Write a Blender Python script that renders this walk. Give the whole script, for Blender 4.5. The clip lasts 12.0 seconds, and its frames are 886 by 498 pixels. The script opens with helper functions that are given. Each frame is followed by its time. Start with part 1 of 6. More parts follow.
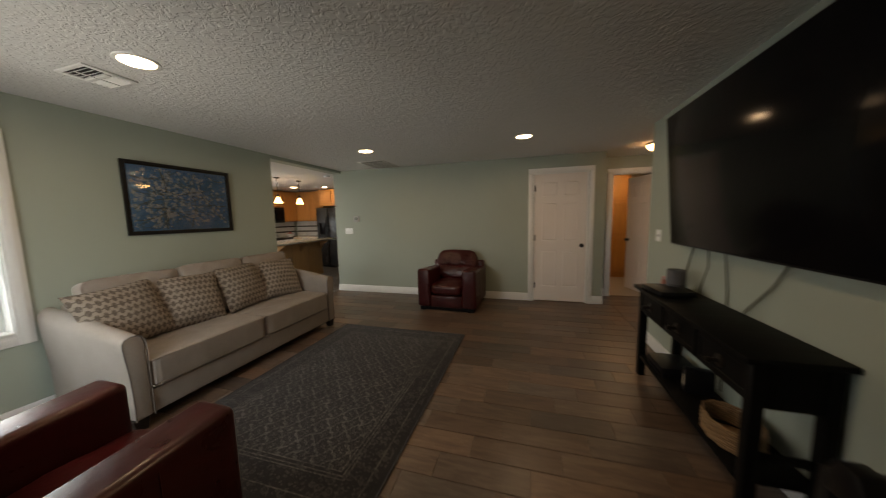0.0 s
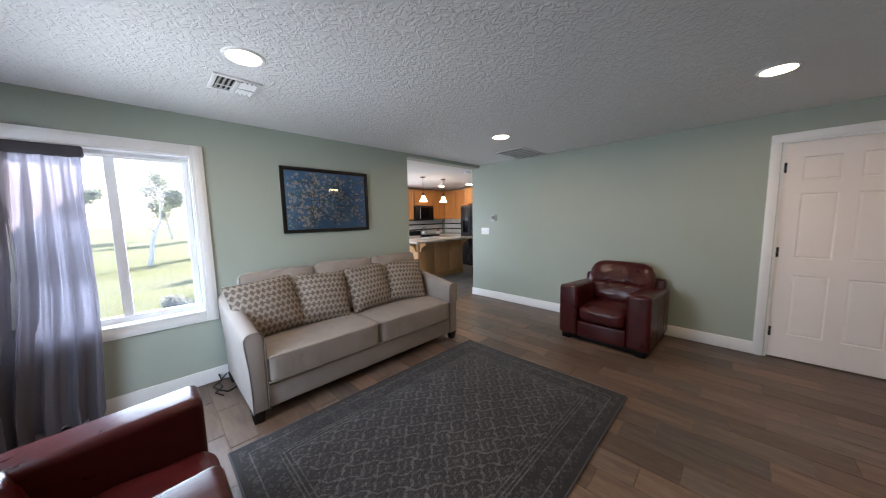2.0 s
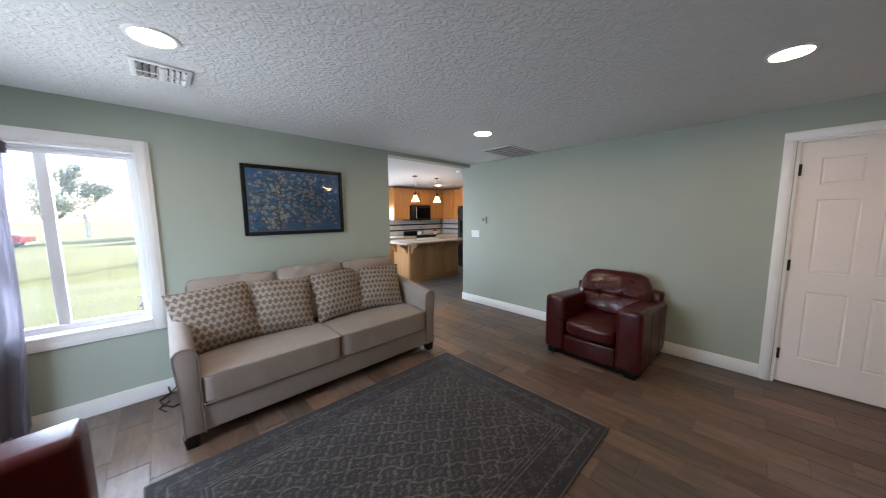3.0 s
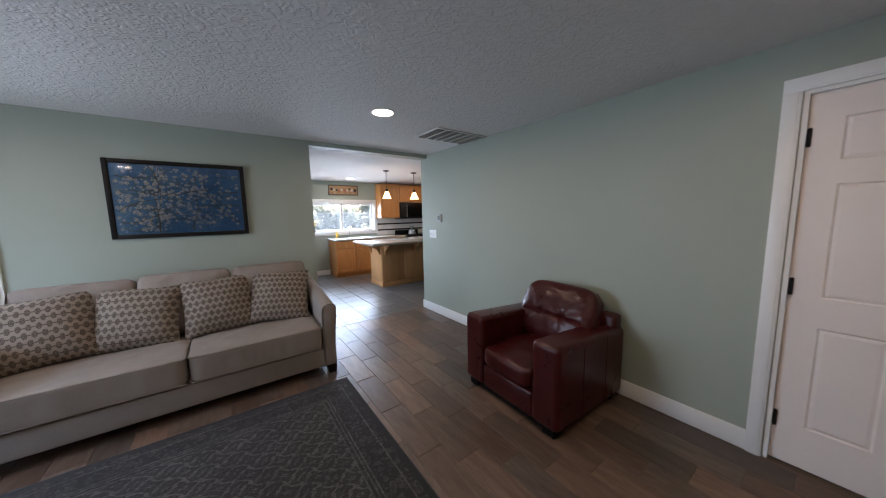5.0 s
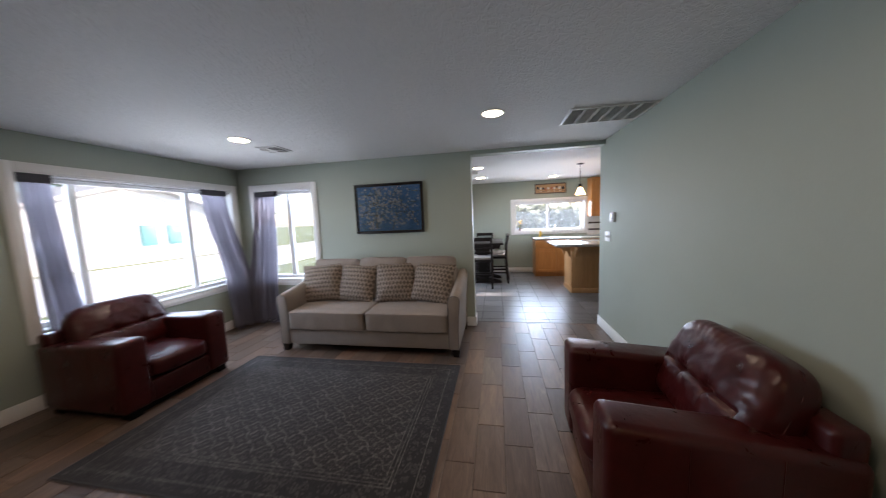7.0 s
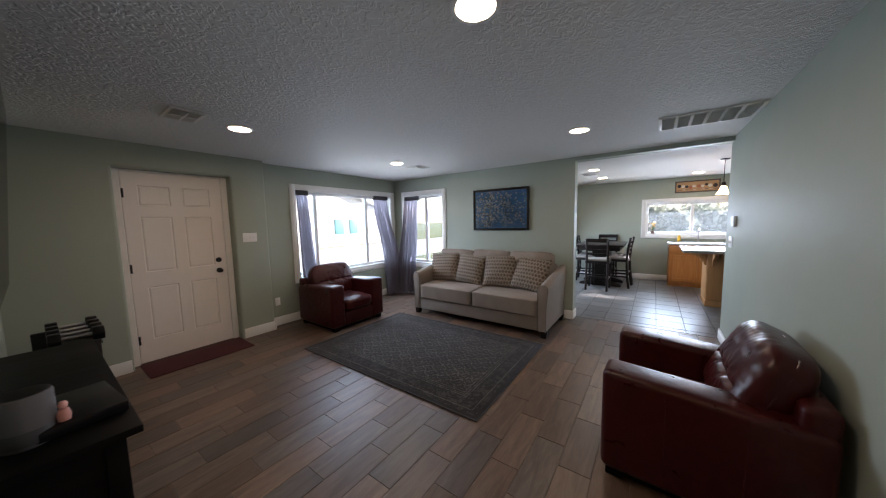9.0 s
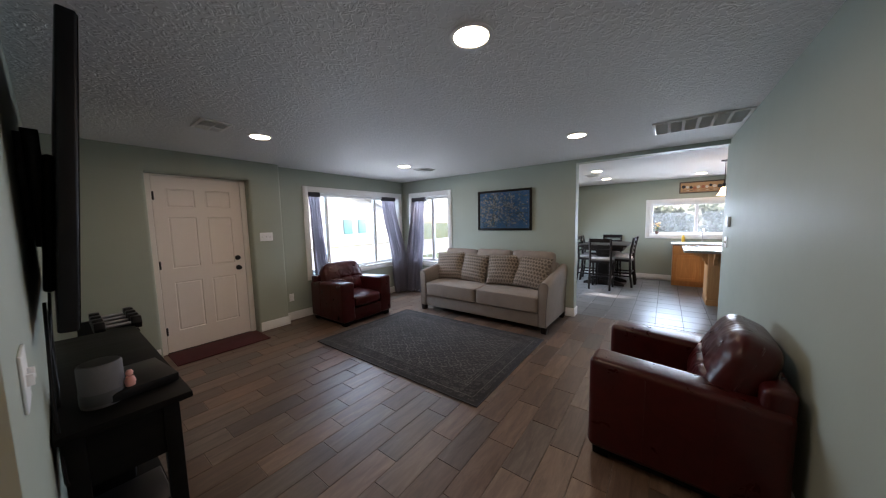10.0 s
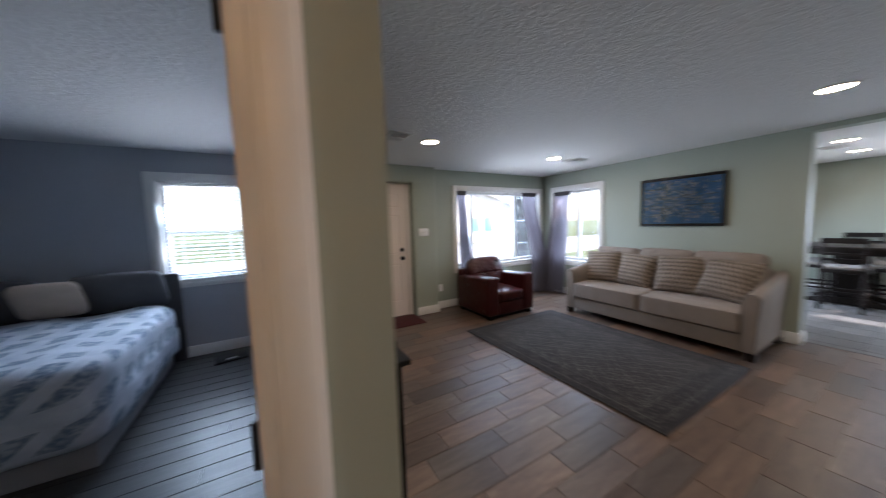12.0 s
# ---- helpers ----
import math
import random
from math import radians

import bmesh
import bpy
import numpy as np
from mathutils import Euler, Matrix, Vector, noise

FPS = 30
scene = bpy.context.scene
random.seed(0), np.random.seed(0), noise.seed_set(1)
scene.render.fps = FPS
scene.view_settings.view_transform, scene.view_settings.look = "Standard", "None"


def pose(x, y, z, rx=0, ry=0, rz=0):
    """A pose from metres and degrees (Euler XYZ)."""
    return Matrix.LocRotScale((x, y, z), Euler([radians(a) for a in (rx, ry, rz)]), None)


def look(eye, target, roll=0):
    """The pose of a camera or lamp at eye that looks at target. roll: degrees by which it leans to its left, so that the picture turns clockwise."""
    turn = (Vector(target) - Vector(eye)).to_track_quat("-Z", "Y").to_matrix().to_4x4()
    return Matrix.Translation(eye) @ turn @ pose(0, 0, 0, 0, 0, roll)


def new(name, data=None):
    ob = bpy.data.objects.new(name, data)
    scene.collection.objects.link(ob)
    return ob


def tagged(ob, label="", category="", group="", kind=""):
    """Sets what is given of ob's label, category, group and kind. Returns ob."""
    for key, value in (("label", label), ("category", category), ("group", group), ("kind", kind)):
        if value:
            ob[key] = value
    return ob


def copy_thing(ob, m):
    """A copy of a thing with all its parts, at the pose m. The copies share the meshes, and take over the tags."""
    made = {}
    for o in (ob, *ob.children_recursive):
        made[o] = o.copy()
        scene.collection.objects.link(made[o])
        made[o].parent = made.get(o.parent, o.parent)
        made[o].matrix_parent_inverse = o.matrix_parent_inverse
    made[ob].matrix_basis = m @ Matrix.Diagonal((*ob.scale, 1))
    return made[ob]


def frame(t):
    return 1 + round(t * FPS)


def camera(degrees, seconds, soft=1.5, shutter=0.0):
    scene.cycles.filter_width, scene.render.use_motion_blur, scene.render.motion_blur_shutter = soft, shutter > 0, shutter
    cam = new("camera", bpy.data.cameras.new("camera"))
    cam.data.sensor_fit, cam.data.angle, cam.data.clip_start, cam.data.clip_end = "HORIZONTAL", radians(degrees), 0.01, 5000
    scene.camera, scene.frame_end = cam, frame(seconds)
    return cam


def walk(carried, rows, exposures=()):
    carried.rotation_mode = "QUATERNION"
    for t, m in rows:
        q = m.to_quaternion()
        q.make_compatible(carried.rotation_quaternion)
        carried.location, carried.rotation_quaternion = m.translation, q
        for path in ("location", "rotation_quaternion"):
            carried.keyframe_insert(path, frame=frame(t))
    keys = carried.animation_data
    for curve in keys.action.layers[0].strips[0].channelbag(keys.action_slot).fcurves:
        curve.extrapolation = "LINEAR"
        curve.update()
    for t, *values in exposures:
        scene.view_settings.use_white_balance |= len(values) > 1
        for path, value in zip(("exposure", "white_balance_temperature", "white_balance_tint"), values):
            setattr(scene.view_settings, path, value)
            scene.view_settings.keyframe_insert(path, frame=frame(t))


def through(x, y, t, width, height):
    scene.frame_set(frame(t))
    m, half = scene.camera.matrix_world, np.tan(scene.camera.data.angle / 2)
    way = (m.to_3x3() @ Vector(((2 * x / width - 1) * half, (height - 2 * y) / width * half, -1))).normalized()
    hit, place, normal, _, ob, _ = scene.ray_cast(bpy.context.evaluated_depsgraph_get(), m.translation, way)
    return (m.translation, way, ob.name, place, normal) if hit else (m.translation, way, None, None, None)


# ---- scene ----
cam = camera(112.6, 12.0, soft=1.1, shutter=0.5)
PATH = [
    (0, (0.244, 0.249, 1.39), (-0.316, 2.157, 1.178), -1.3),
    (0.5, (0.161, 0.521, 1.405), (-0.689, 2.32, 1.201), -1.4),
    (1, (0.078, 0.677, 1.439), (-0.973, 2.365, 1.224), -1.4),
    (1.5, (0.095, 0.873, 1.427), (-1.18, 2.399, 1.216), -1.3),
    (2, (0.057, 1.017, 1.423), (-1.351, 2.422, 1.21), -1.2),
    (2.5, (0.048, 1.204, 1.458), (-1.392, 2.574, 1.238), -0.7),
    (3, (0.112, 1.432, 1.465), (-1.331, 2.799, 1.243), -0.5),
    (3.5, (0.242, 1.704, 1.449), (-1.211, 3.06, 1.231), -0.6),
    (5.5, (0.492, 3.107, 1.457), (-1.239, 4.083, 1.23), -1.7),
    (6, (0.485, 3.407, 1.425), (-1.409, 4.018, 1.229), -2.3),
    (6.5, (0.539, 3.693, 1.438), (-1.45, 3.744, 1.236), -2.5),
    (7, (0.686, 3.919, 1.458), (-1.27, 3.558, 1.254), -2.4),
    (7.5, (0.852, 4.173, 1.453), (-0.989, 3.413, 1.27), -2.2),
    (9.5, (1.372, 4.593, 1.456), (-0.235, 3.416, 1.272), -1.2),
    (10, (1.416, 4.666, 1.459), (-0.173, 3.466, 1.275), -1.2),
    (10.5, (1.448, 4.692, 1.478), (-0.124, 3.47, 1.288), -1.1),
    (11, (1.461, 4.687, 1.464), (-0.087, 3.434, 1.276), -1.2),
    (11.5, (1.533, 4.602, 1.461), (0.133, 3.186, 1.27), -1.5),
    (12, (1.651, 4.403, 1.435), (0.664, 2.672, 1.26), -1.8),
]
walk(cam, [(t, look(eye, target, roll)) for t, eye, target, roll in PATH],
     [(0.0, 1.02, 8700, 17), (0.5, 1.5, 8300, 18), (1.0, 1.78, 7600, 18), (1.5, 1.9, 7000, 18), (2.0, 2.0, 6400, 18), (2.5, 2.03, 6200, 18),
      (3.7, 1.97, 6600, 18), (5.3, 1.62, 6050, 20), (7.7, 1.64, 6400, 21), (9.3, 1.62, 6250, 19), (11.3, 1.62, 6250, 19), (12.0, 1.85, 6100, 19)])


# ---- world, sun and exposure ----
SUN_TO = Vector((-1.60, 1.23, 1.0)).normalized()
world = bpy.data.worlds.new("world")
scene.world = world
world.use_nodes = True
wn = world.node_tree
sky = wn.nodes.new("ShaderNodeTexSky")
sky.sky_type = "NISHITA"
sky.sun_disc = False
sky.sun_elevation = math.asin(SUN_TO.z)
sky.sun_rotation = math.atan2(SUN_TO.x, SUN_TO.y)
wn.links.new(sky.outputs[0], wn.nodes["Background"].inputs[0])
wn.nodes["Background"].inputs[1].default_value = 0.15
sun = new("sun", bpy.data.lights.new("sun", "SUN"))
sun.data.energy = 5.0
sun.data.angle = radians(0.5)
sun.data.color = (1.0, 0.94, 0.86)
sun.matrix_world = look(SUN_TO * 40, (0, 0, 0))


# ---- builders ----
def thing(name, x=0, y=0, z=0, rz=0, label="", category="", group="", kind=""):
    """An empty at the base of a thing."""
    ob = new(name)
    ob.empty_display_size = 0.1
    ob.matrix_world = pose(x, y, z, 0, 0, rz)
    return tagged(ob, label, category, group, kind)


def mesh_of(name, bm, material, smooth=True):
    me = bpy.data.meshes.new(name)
    bmesh.ops.recalc_face_normals(bm, faces=bm.faces)
    bm.to_mesh(me)
    bm.free()
    if material:
        me.materials.append(material)
    if smooth:
        for p in me.polygons:
            p.use_smooth = True
        me.set_sharp_from_angle(angle=radians(38))
    return me


def part(name, bm, material, parent, label="", at=None, smooth=True):
    """One mesh object under a thing or a part; at: its pose within the parent."""
    ob = new(name, mesh_of(name, bm, material, smooth))
    ob.parent = parent
    if at is not None:
        ob.matrix_basis = at
    return tagged(ob, label)


def solid(name, bm, material, label="", category="", kind="", group="", at=None, smooth=True):
    """A thing of one mesh."""
    ob = new(name, mesh_of(name, bm, material, smooth))
    if at is not None:
        ob.matrix_world = at
    return tagged(ob, label, category, group, kind)


def box(x0, y0, z0, x1, y1, z1, bevel=0.0, seg=2, bm=None, m=None):
    """A box between two corners, with rounded edges."""
    x0, x1, y0, y1, z0, z1 = min(x0, x1), max(x0, x1), min(y0, y1), max(y0, y1), min(z0, z1), max(z0, z1)
    own = bmesh.new()
    r = bmesh.ops.create_cube(own, size=1)["verts"]
    for v in r:
        v.co = Vector(((x0 + x1) / 2 + v.co.x * (x1 - x0), (y0 + y1) / 2 + v.co.y * (y1 - y0), (z0 + z1) / 2 + v.co.z * (z1 - z0)))
    if bevel:
        bevel = min(bevel, 0.49 * min(abs(x1 - x0), abs(y1 - y0), abs(z1 - z0)))
        bmesh.ops.bevel(own, geom=list(own.edges), offset=bevel, segments=seg, profile=0.5, affect="EDGES")
    return merge(bm, own, m)


def merge(bm, own, m=None):
    if m is not None:
        own.transform(m)
    if bm is None:
        return own
    me = bpy.data.meshes.new("tmp")
    own.to_mesh(me)
    own.free()
    bm.from_mesh(me)
    bpy.data.meshes.remove(me)
    return bm


def tube(points, r, seg=10, bm=None, caps=True, r_end=None):
    """A round bar along points."""
    own = bmesh.new()
    pts = [Vector(p) for p in points]
    rings = []
    n = len(pts)
    prev = None
    for i, p in enumerate(pts):
        d = (pts[min(i + 1, n - 1)] - pts[max(i - 1, 0)]).normalized()
        a = prev if prev is not None else (Vector((0, 0, 1)) if abs(d.z) < 0.9 else Vector((1, 0, 0)))
        u = (a - d * a.dot(d)).normalized()
        prev = u
        w = d.cross(u)
        rr = r if r_end is None else r + (r_end - r) * i / (n - 1)
        rings.append([own.verts.new(p + (u * math.cos(k * math.tau / seg) + w * math.sin(k * math.tau / seg)) * rr) for k in range(seg)])
    for a, b in zip(rings, rings[1:]):
        for k in range(seg):
            own.faces.new((a[k], a[(k + 1) % seg], b[(k + 1) % seg], b[k]))
    if caps:
        own.faces.new(rings[0][::-1])
        own.faces.new(rings[-1])
    return merge(bm, own)


def lathe(profile, seg=28, bm=None, m=None):
    """A turned shape from (radius, height) pairs."""
    own = bmesh.new()
    rings = []
    for r, z in profile:
        if r < 1e-5:
            rings.append([own.verts.new((0, 0, z))])
        else:
            rings.append([own.verts.new((r * math.cos(k * math.tau / seg), r * math.sin(k * math.tau / seg), z)) for k in range(seg)])
    for a, b in zip(rings, rings[1:]):
        for k in range(seg):
            q = [a[k % len(a)], a[(k + 1) % len(a)], b[(k + 1) % len(b)], b[k % len(b)]]
            q = list(dict.fromkeys(q))
            if len(q) > 2:
                own.faces.new(q)
    return merge(bm, own, m)


def prism(outline, depth, axis="y", bevel=0.0, seg=2, bm=None, m=None):
    """An outline of (a, b) pairs pushed along an axis: 'y' takes (x, z), 'x' takes (y, z), 'z' takes (x, y)."""
    own = bmesh.new()
    put = {"y": lambda a, b, d: (a, d, b), "x": lambda a, b, d: (d, a, b), "z": lambda a, b, d: (a, b, d)}[axis]
    lo = [own.verts.new(put(a, b, 0)) for a, b in outline]
    hi = [own.verts.new(put(a, b, depth)) for a, b in outline]
    n = len(lo)
    own.faces.new(lo[::-1])
    own.faces.new(hi)
    for k in range(n):
        own.faces.new((lo[k], lo[(k + 1) % n], hi[(k + 1) % n], hi[k]))
    bmesh.ops.recalc_face_normals(own, faces=own.faces)
    if bevel:
        bmesh.ops.bevel(own, geom=[e for e in own.edges if e.calc_face_angle(0) > 0.6], offset=bevel, segments=seg, profile=0.5, affect="EDGES")
    return merge(bm, own, m)


def cushion(w, d, h, puff=0.3, wob=0.006, n=14, crown=0.5, seed=0, e=5.0):
    """A soft block, w along x, d along y, h along z, with swollen faces and rounded rims."""
    own = bmesh.new()
    bmesh.ops.create_cube(own, size=2)
    bmesh.ops.subdivide_edges(own, edges=list(own.edges), cuts=n, use_grid_fill=True)
    for v in own.verts:
        x, y, z = v.co
        k = max(abs(x), abs(y), abs(z))
        s = (abs(x) ** e + abs(y) ** e + abs(z) ** e) ** (1 / e)
        x, y, z = x * k / s, y * k / s, z * k / s
        sw = (1 - crown) + crown * (max(0.0, 1 - x * x) * max(0.0, 1 - y * y)) ** puff
        nz = noise.noise(Vector((x * 2.3 + seed * 7.1, y * 2.3, z * 2.3))) * wob * 2 + noise.noise(Vector((x * 6 + seed, y * 6, z * 6))) * wob
        v.co = Vector((x * w / 2, y * d / 2, z * sw * h / 2 + nz * (1 if z > 0 else 0.3)))
    return own


def wall_with_holes(u0, u1, z1, holes, t0, t1, axis):
    """A wall along an axis from u0 to u1, with thickness t0 to t1 across, cut by holes (u0, u1, z0, z1), as one mesh of blocks."""
    own = bmesh.new()
    us = sorted({u0, u1, *[h[0] for h in holes], *[h[1] for h in holes]})
    for a, b in zip(us, us[1:]):
        cuts = sorted((h[2], h[3]) for h in holes if h[0] <= a + 1e-6 and h[1] >= b - 1e-6)
        z = 0.0
        for c0, c1 in cuts:
            if c0 > z + 1e-6:
                _blk(own, a, b, z, c0, t0, t1, axis)
            z = c1
        if z < z1 - 1e-6:
            _blk(own, a, b, z, z1, t0, t1, axis)
    bmesh.ops.remove_doubles(own, verts=list(own.verts), dist=1e-5)
    seen = {}
    for f in list(own.faces):
        seen.setdefault(tuple(round(c, 4) for c in f.calc_center_median()), []).append(f)
    dead = [f for fs in seen.values() if len(fs) > 1 for f in fs]
    bmesh.ops.delete(own, geom=dead, context="FACES")
    return own


def _blk(own, a, b, z0, z1, t0, t1, axis):
    if axis == "x":
        box(a, t0, z0, b, t1, z1, bm=own)
    else:
        box(t0, a, z0, t1, b, z1, bm=own)


def struct(name, bm, material, label, category="wall", smooth=False):
    return solid(name, bm, material, label, category, "structure", smooth=smooth)


# ---- materials ----
class Nodes:
    """Short hand for building one node material."""

    def __init__(self, name):
        self.m = bpy.data.materials.new(name)
        self.m.use_nodes = True
        self.t = self.m.node_tree
        self.b = self.t.nodes["Principled BSDF"]
        tc = self.t.nodes.new("ShaderNodeTexCoord")
        self.obj = tc.outputs["Object"]

    def n(self, kind, **sockets):
        nd = self.t.nodes.new(kind)
        for k, v in sockets.items():
            self.put(nd.inputs[k.replace("_", " ")], v)
        return nd

    def put(self, socket, v):
        if isinstance(v, bpy.types.NodeSocket):
            self.t.links.new(v, socket)
        else:
            socket.default_value = v

    def math(self, op, a, b=0.0, c=None):
        nd = self.t.nodes.new("ShaderNodeMath")
        nd.operation = op
        self.put(nd.inputs[0], a)
        self.put(nd.inputs[1], b)
        if c is not None:
            self.put(nd.inputs[2], c)
        return nd.outputs[0]

    def noise(self, scale, detail=4.0, rough=0.55, vec=None, dist=0.0):
        nd = self.n("ShaderNodeTexNoise", Scale=scale, Detail=detail, Roughness=rough, Distortion=dist)
        self.put(nd.inputs["Vector"], vec or self.obj)
        return nd.outputs["Fac"]

    def stretch(self, sx, sy, sz, vec=None, rot=(0, 0, 0), loc=(0, 0, 0)):
        nd = self.n("ShaderNodeMapping", Scale=(sx, sy, sz), Rotation=rot, Location=loc)
        self.put(nd.inputs["Vector"], vec or self.obj)
        return nd.outputs[0]

    def ramp(self, fac, *stops):
        nd = self.t.nodes.new("ShaderNodeValToRGB")
        els = nd.color_ramp.elements
        while len(els) < len(stops):
            els.new(0.5)
        for el, (p, c) in zip(els, stops):
            el.position = p
            el.color = (*c, 1) if len(c) == 3 else c
        self.put(nd.inputs[0], fac)
        return nd.outputs[0]

    def mix(self, fac, a, b, mode="MIX"):
        nd = self.t.nodes.new("ShaderNodeMix")
        nd.data_type = "RGBA"
        nd.blend_type = mode
        self.put(nd.inputs[0], fac)
        for s, v in ((nd.inputs[6], a), (nd.inputs[7], b)):
            self.put(s, (*v, 1) if isinstance(v, tuple) and len(v) == 3 else v)
        return nd.outputs[2]

    def bump(self, height, strength=0.3, dist=0.01):
        nd = self.n("ShaderNodeBump", Strength=strength, Distance=dist)
        self.put(nd.inputs["Height"], height)
        last = self.b.inputs["Normal"]
        if last.is_linked:
            self.t.links.new(last.links[0].from_socket, nd.inputs["Normal"])
        self.t.links.new(nd.outputs[0], last)

    def set(self, **kw):
        for k, v in kw.items():
            s = self.b.inputs[k.replace("_", " ")]
            self.put(s, (*v, 1) if isinstance(v, tuple) and len(v) == 3 else v)
        return self.m


def vary(c, k):
    return tuple(min(1.0, x * k) for x in c)


def plain(name, c, rough=0.5, var=0.12, scale=3.0, fine=60.0, bump=0.08, metal=0.0, coat=0.0, dist=0.002, per_object=0.0, spec=0.5):
    """A painted, moulded or cast surface with soft blotches and fine grain."""
    k = Nodes(name)
    big = k.noise(scale, 3)
    small = k.noise(fine, 2)
    f = k.math("ADD", k.math("MULTIPLY", big, 0.7), k.math("MULTIPLY", small, 0.3))
    col = k.ramp(f, (0.25, vary(c, 1 - var)), (0.75, vary(c, 1 + var)))
    if per_object:
        info = k.n("ShaderNodeObjectInfo")
        col = k.mix(1.0, col, k.ramp(info.outputs["Random"], (0, (1 - per_object,) * 3), (1, (1 + per_object,) * 3)), "MULTIPLY")
    k.bump(small, bump, dist)
    rr = k.math("ADD", k.math("MULTIPLY", k.math("SUBTRACT", big, 0.5), 0.25), rough)
    return k.set(Base_Color=col, Roughness=rr, Metallic=metal, Coat_Weight=coat, Specular_IOR_Level=spec)


def wall_paint(name, c):
    k = Nodes(name)
    col = k.ramp(k.noise(0.9, 4), (0.3, vary(c, 0.96)), (0.7, vary(c, 1.04)))
    k.bump(k.noise(55, 3, 0.6), 0.12, 0.004)
    return k.set(Base_Color=col, Roughness=k.math("ADD", k.math("MULTIPLY", k.noise(5, 3), 0.12), 0.5))


def ceiling_paint(name, c):
    k = Nodes(name)
    wet = k.noise(26, 2, 0.5, dist=1.2)
    knock = k.ramp(wet, (0.46, (0, 0, 0)), (0.56, (1, 1, 1)))
    col = k.mix(k.math("MULTIPLY", knock, 0.25), vary(c, 0.93), c)
    k.bump(knock, 0.55, 0.006)
    k.bump(k.noise(120, 2), 0.12, 0.002)
    return k.set(Base_Color=col, Roughness=0.75)


def wood(name, light, dark, rough=0.4, along="z", grain=1.0, per_object=0.12, spec=0.5):
    k = Nodes(name)
    info = k.n("ShaderNodeObjectInfo")
    sc = {"x": (1.2, 14, 14), "y": (14, 1.2, 14), "z": (14, 14, 1.2)}[along]
    vec = k.n("ShaderNodeVectorMath")
    vec.operation = "ADD"
    k.put(vec.inputs[0], k.stretch(*sc))
    comb = k.n("ShaderNodeCombineXYZ", X=k.math("MULTIPLY", info.outputs["Random"], 37.0), Y=k.math("MULTIPLY", info.outputs["Random"], 11.0))
    k.put(vec.inputs[1], comb.outputs[0])
    g = k.noise(1.6, 6, 0.62, vec.outputs[0], 0.6)
    fine = k.noise(9, 3, 0.6, vec.outputs[0])
    f = k.math("ADD", k.math("MULTIPLY", g, 0.75), k.math("MULTIPLY", fine, 0.25))
    col = k.ramp(f, (0.32, dark), (0.52, tuple((a + b) / 2 for a, b in zip(light, dark))), (0.68, light))
    col = k.mix(1.0, col, k.ramp(info.outputs["Random"], (0, (1 - per_object,) * 3), (1, (1 + per_object,) * 3)), "MULTIPLY")
    k.bump(fine, 0.08 * grain, 0.002)
    return k.set(Base_Color=col, Roughness=k.math("ADD", k.math("MULTIPLY", g, 0.2), rough - 0.1), Specular_IOR_Level=spec)


def fabric(name, c, scale=420.0, var=0.18, rough=0.92, bump=0.25, sheen=0.04):
    k = Nodes(name)
    weave = k.math("MULTIPLY", k.noise(scale, 1, 0.5, k.stretch(1, 0.25, 1)), 1.0)
    weave2 = k.noise(scale, 1, 0.5, k.stretch(0.25, 1, 1))
    f = k.math("MULTIPLY", k.math("ADD", weave, weave2), 0.5)
    f = k.math("ADD", k.math("MULTIPLY", f, 0.6), k.math("MULTIPLY", k.noise(6, 4), 0.4))
    col = k.ramp(f, (0.3, vary(c, 1 - var)), (0.7, vary(c, 1 + var)))
    k.bump(f, bump, 0.002)
    return k.set(Base_Color=col, Roughness=rough, Sheen_Weight=sheen)


def leather(name, c):
    k = Nodes(name)
    vor = k.n("ShaderNodeTexVoronoi", Scale=230.0)
    k.put(vor.inputs["Vector"], k.obj)
    grain = vor.outputs["Distance"]
    crease = k.noise(7, 5, 0.6, dist=1.2)
    col = k.ramp(k.math("ADD", k.math("MULTIPLY", crease, 0.75), k.math("MULTIPLY", k.noise(2.2, 2), 0.25)), (0.25, vary(c, 0.55)), (0.55, c), (0.8, vary(c, 1.45)))
    k.bump(grain, 0.12, 0.001)
    k.bump(crease, 0.22, 0.009)
    fold = k.noise(3.2, 3, 0.5, dist=2.2)
    k.bump(fold, 0.13, 0.02)
    return k.set(Base_Color=col, Roughness=k.math("ADD", k.math("MULTIPLY", crease, 0.24), 0.19), Coat_Weight=0.05, Coat_Roughness=0.2, Specular_IOR_Level=0.32)


def glass(name, haze=0.0):
    """Clear glass; the last argument sets a pale film that paints glare haze over the view."""
    k = Nodes(name)
    gl = k.n("ShaderNodeBsdfGlossy", Roughness=0.02)
    tr = k.n("ShaderNodeBsdfTransparent")
    fr = k.n("ShaderNodeFresnel", IOR=1.45)
    mx = k.n("ShaderNodeMixShader")
    k.put(mx.inputs[0], fr.outputs[0])
    k.t.links.new(tr.outputs[0], mx.inputs[1])
    k.t.links.new(gl.outputs[0], mx.inputs[2])
    if haze:
        film = k.n("ShaderNodeBsdfTranslucent", Color=(0.85, 0.86, 0.86, 1))
        m2 = k.n("ShaderNodeMixShader")
        k.put(m2.inputs[0], k.math("MULTIPLY", k.math("ADD", k.noise(3.5, 4), 0.5), haze))
        k.t.links.new(mx.outputs[0], m2.inputs[1])
        k.t.links.new(film.outputs[0], m2.inputs[2])
        mx = m2
    k.t.links.new(mx.outputs[0], k.t.nodes["Material Output"].inputs[0])
    return k.m


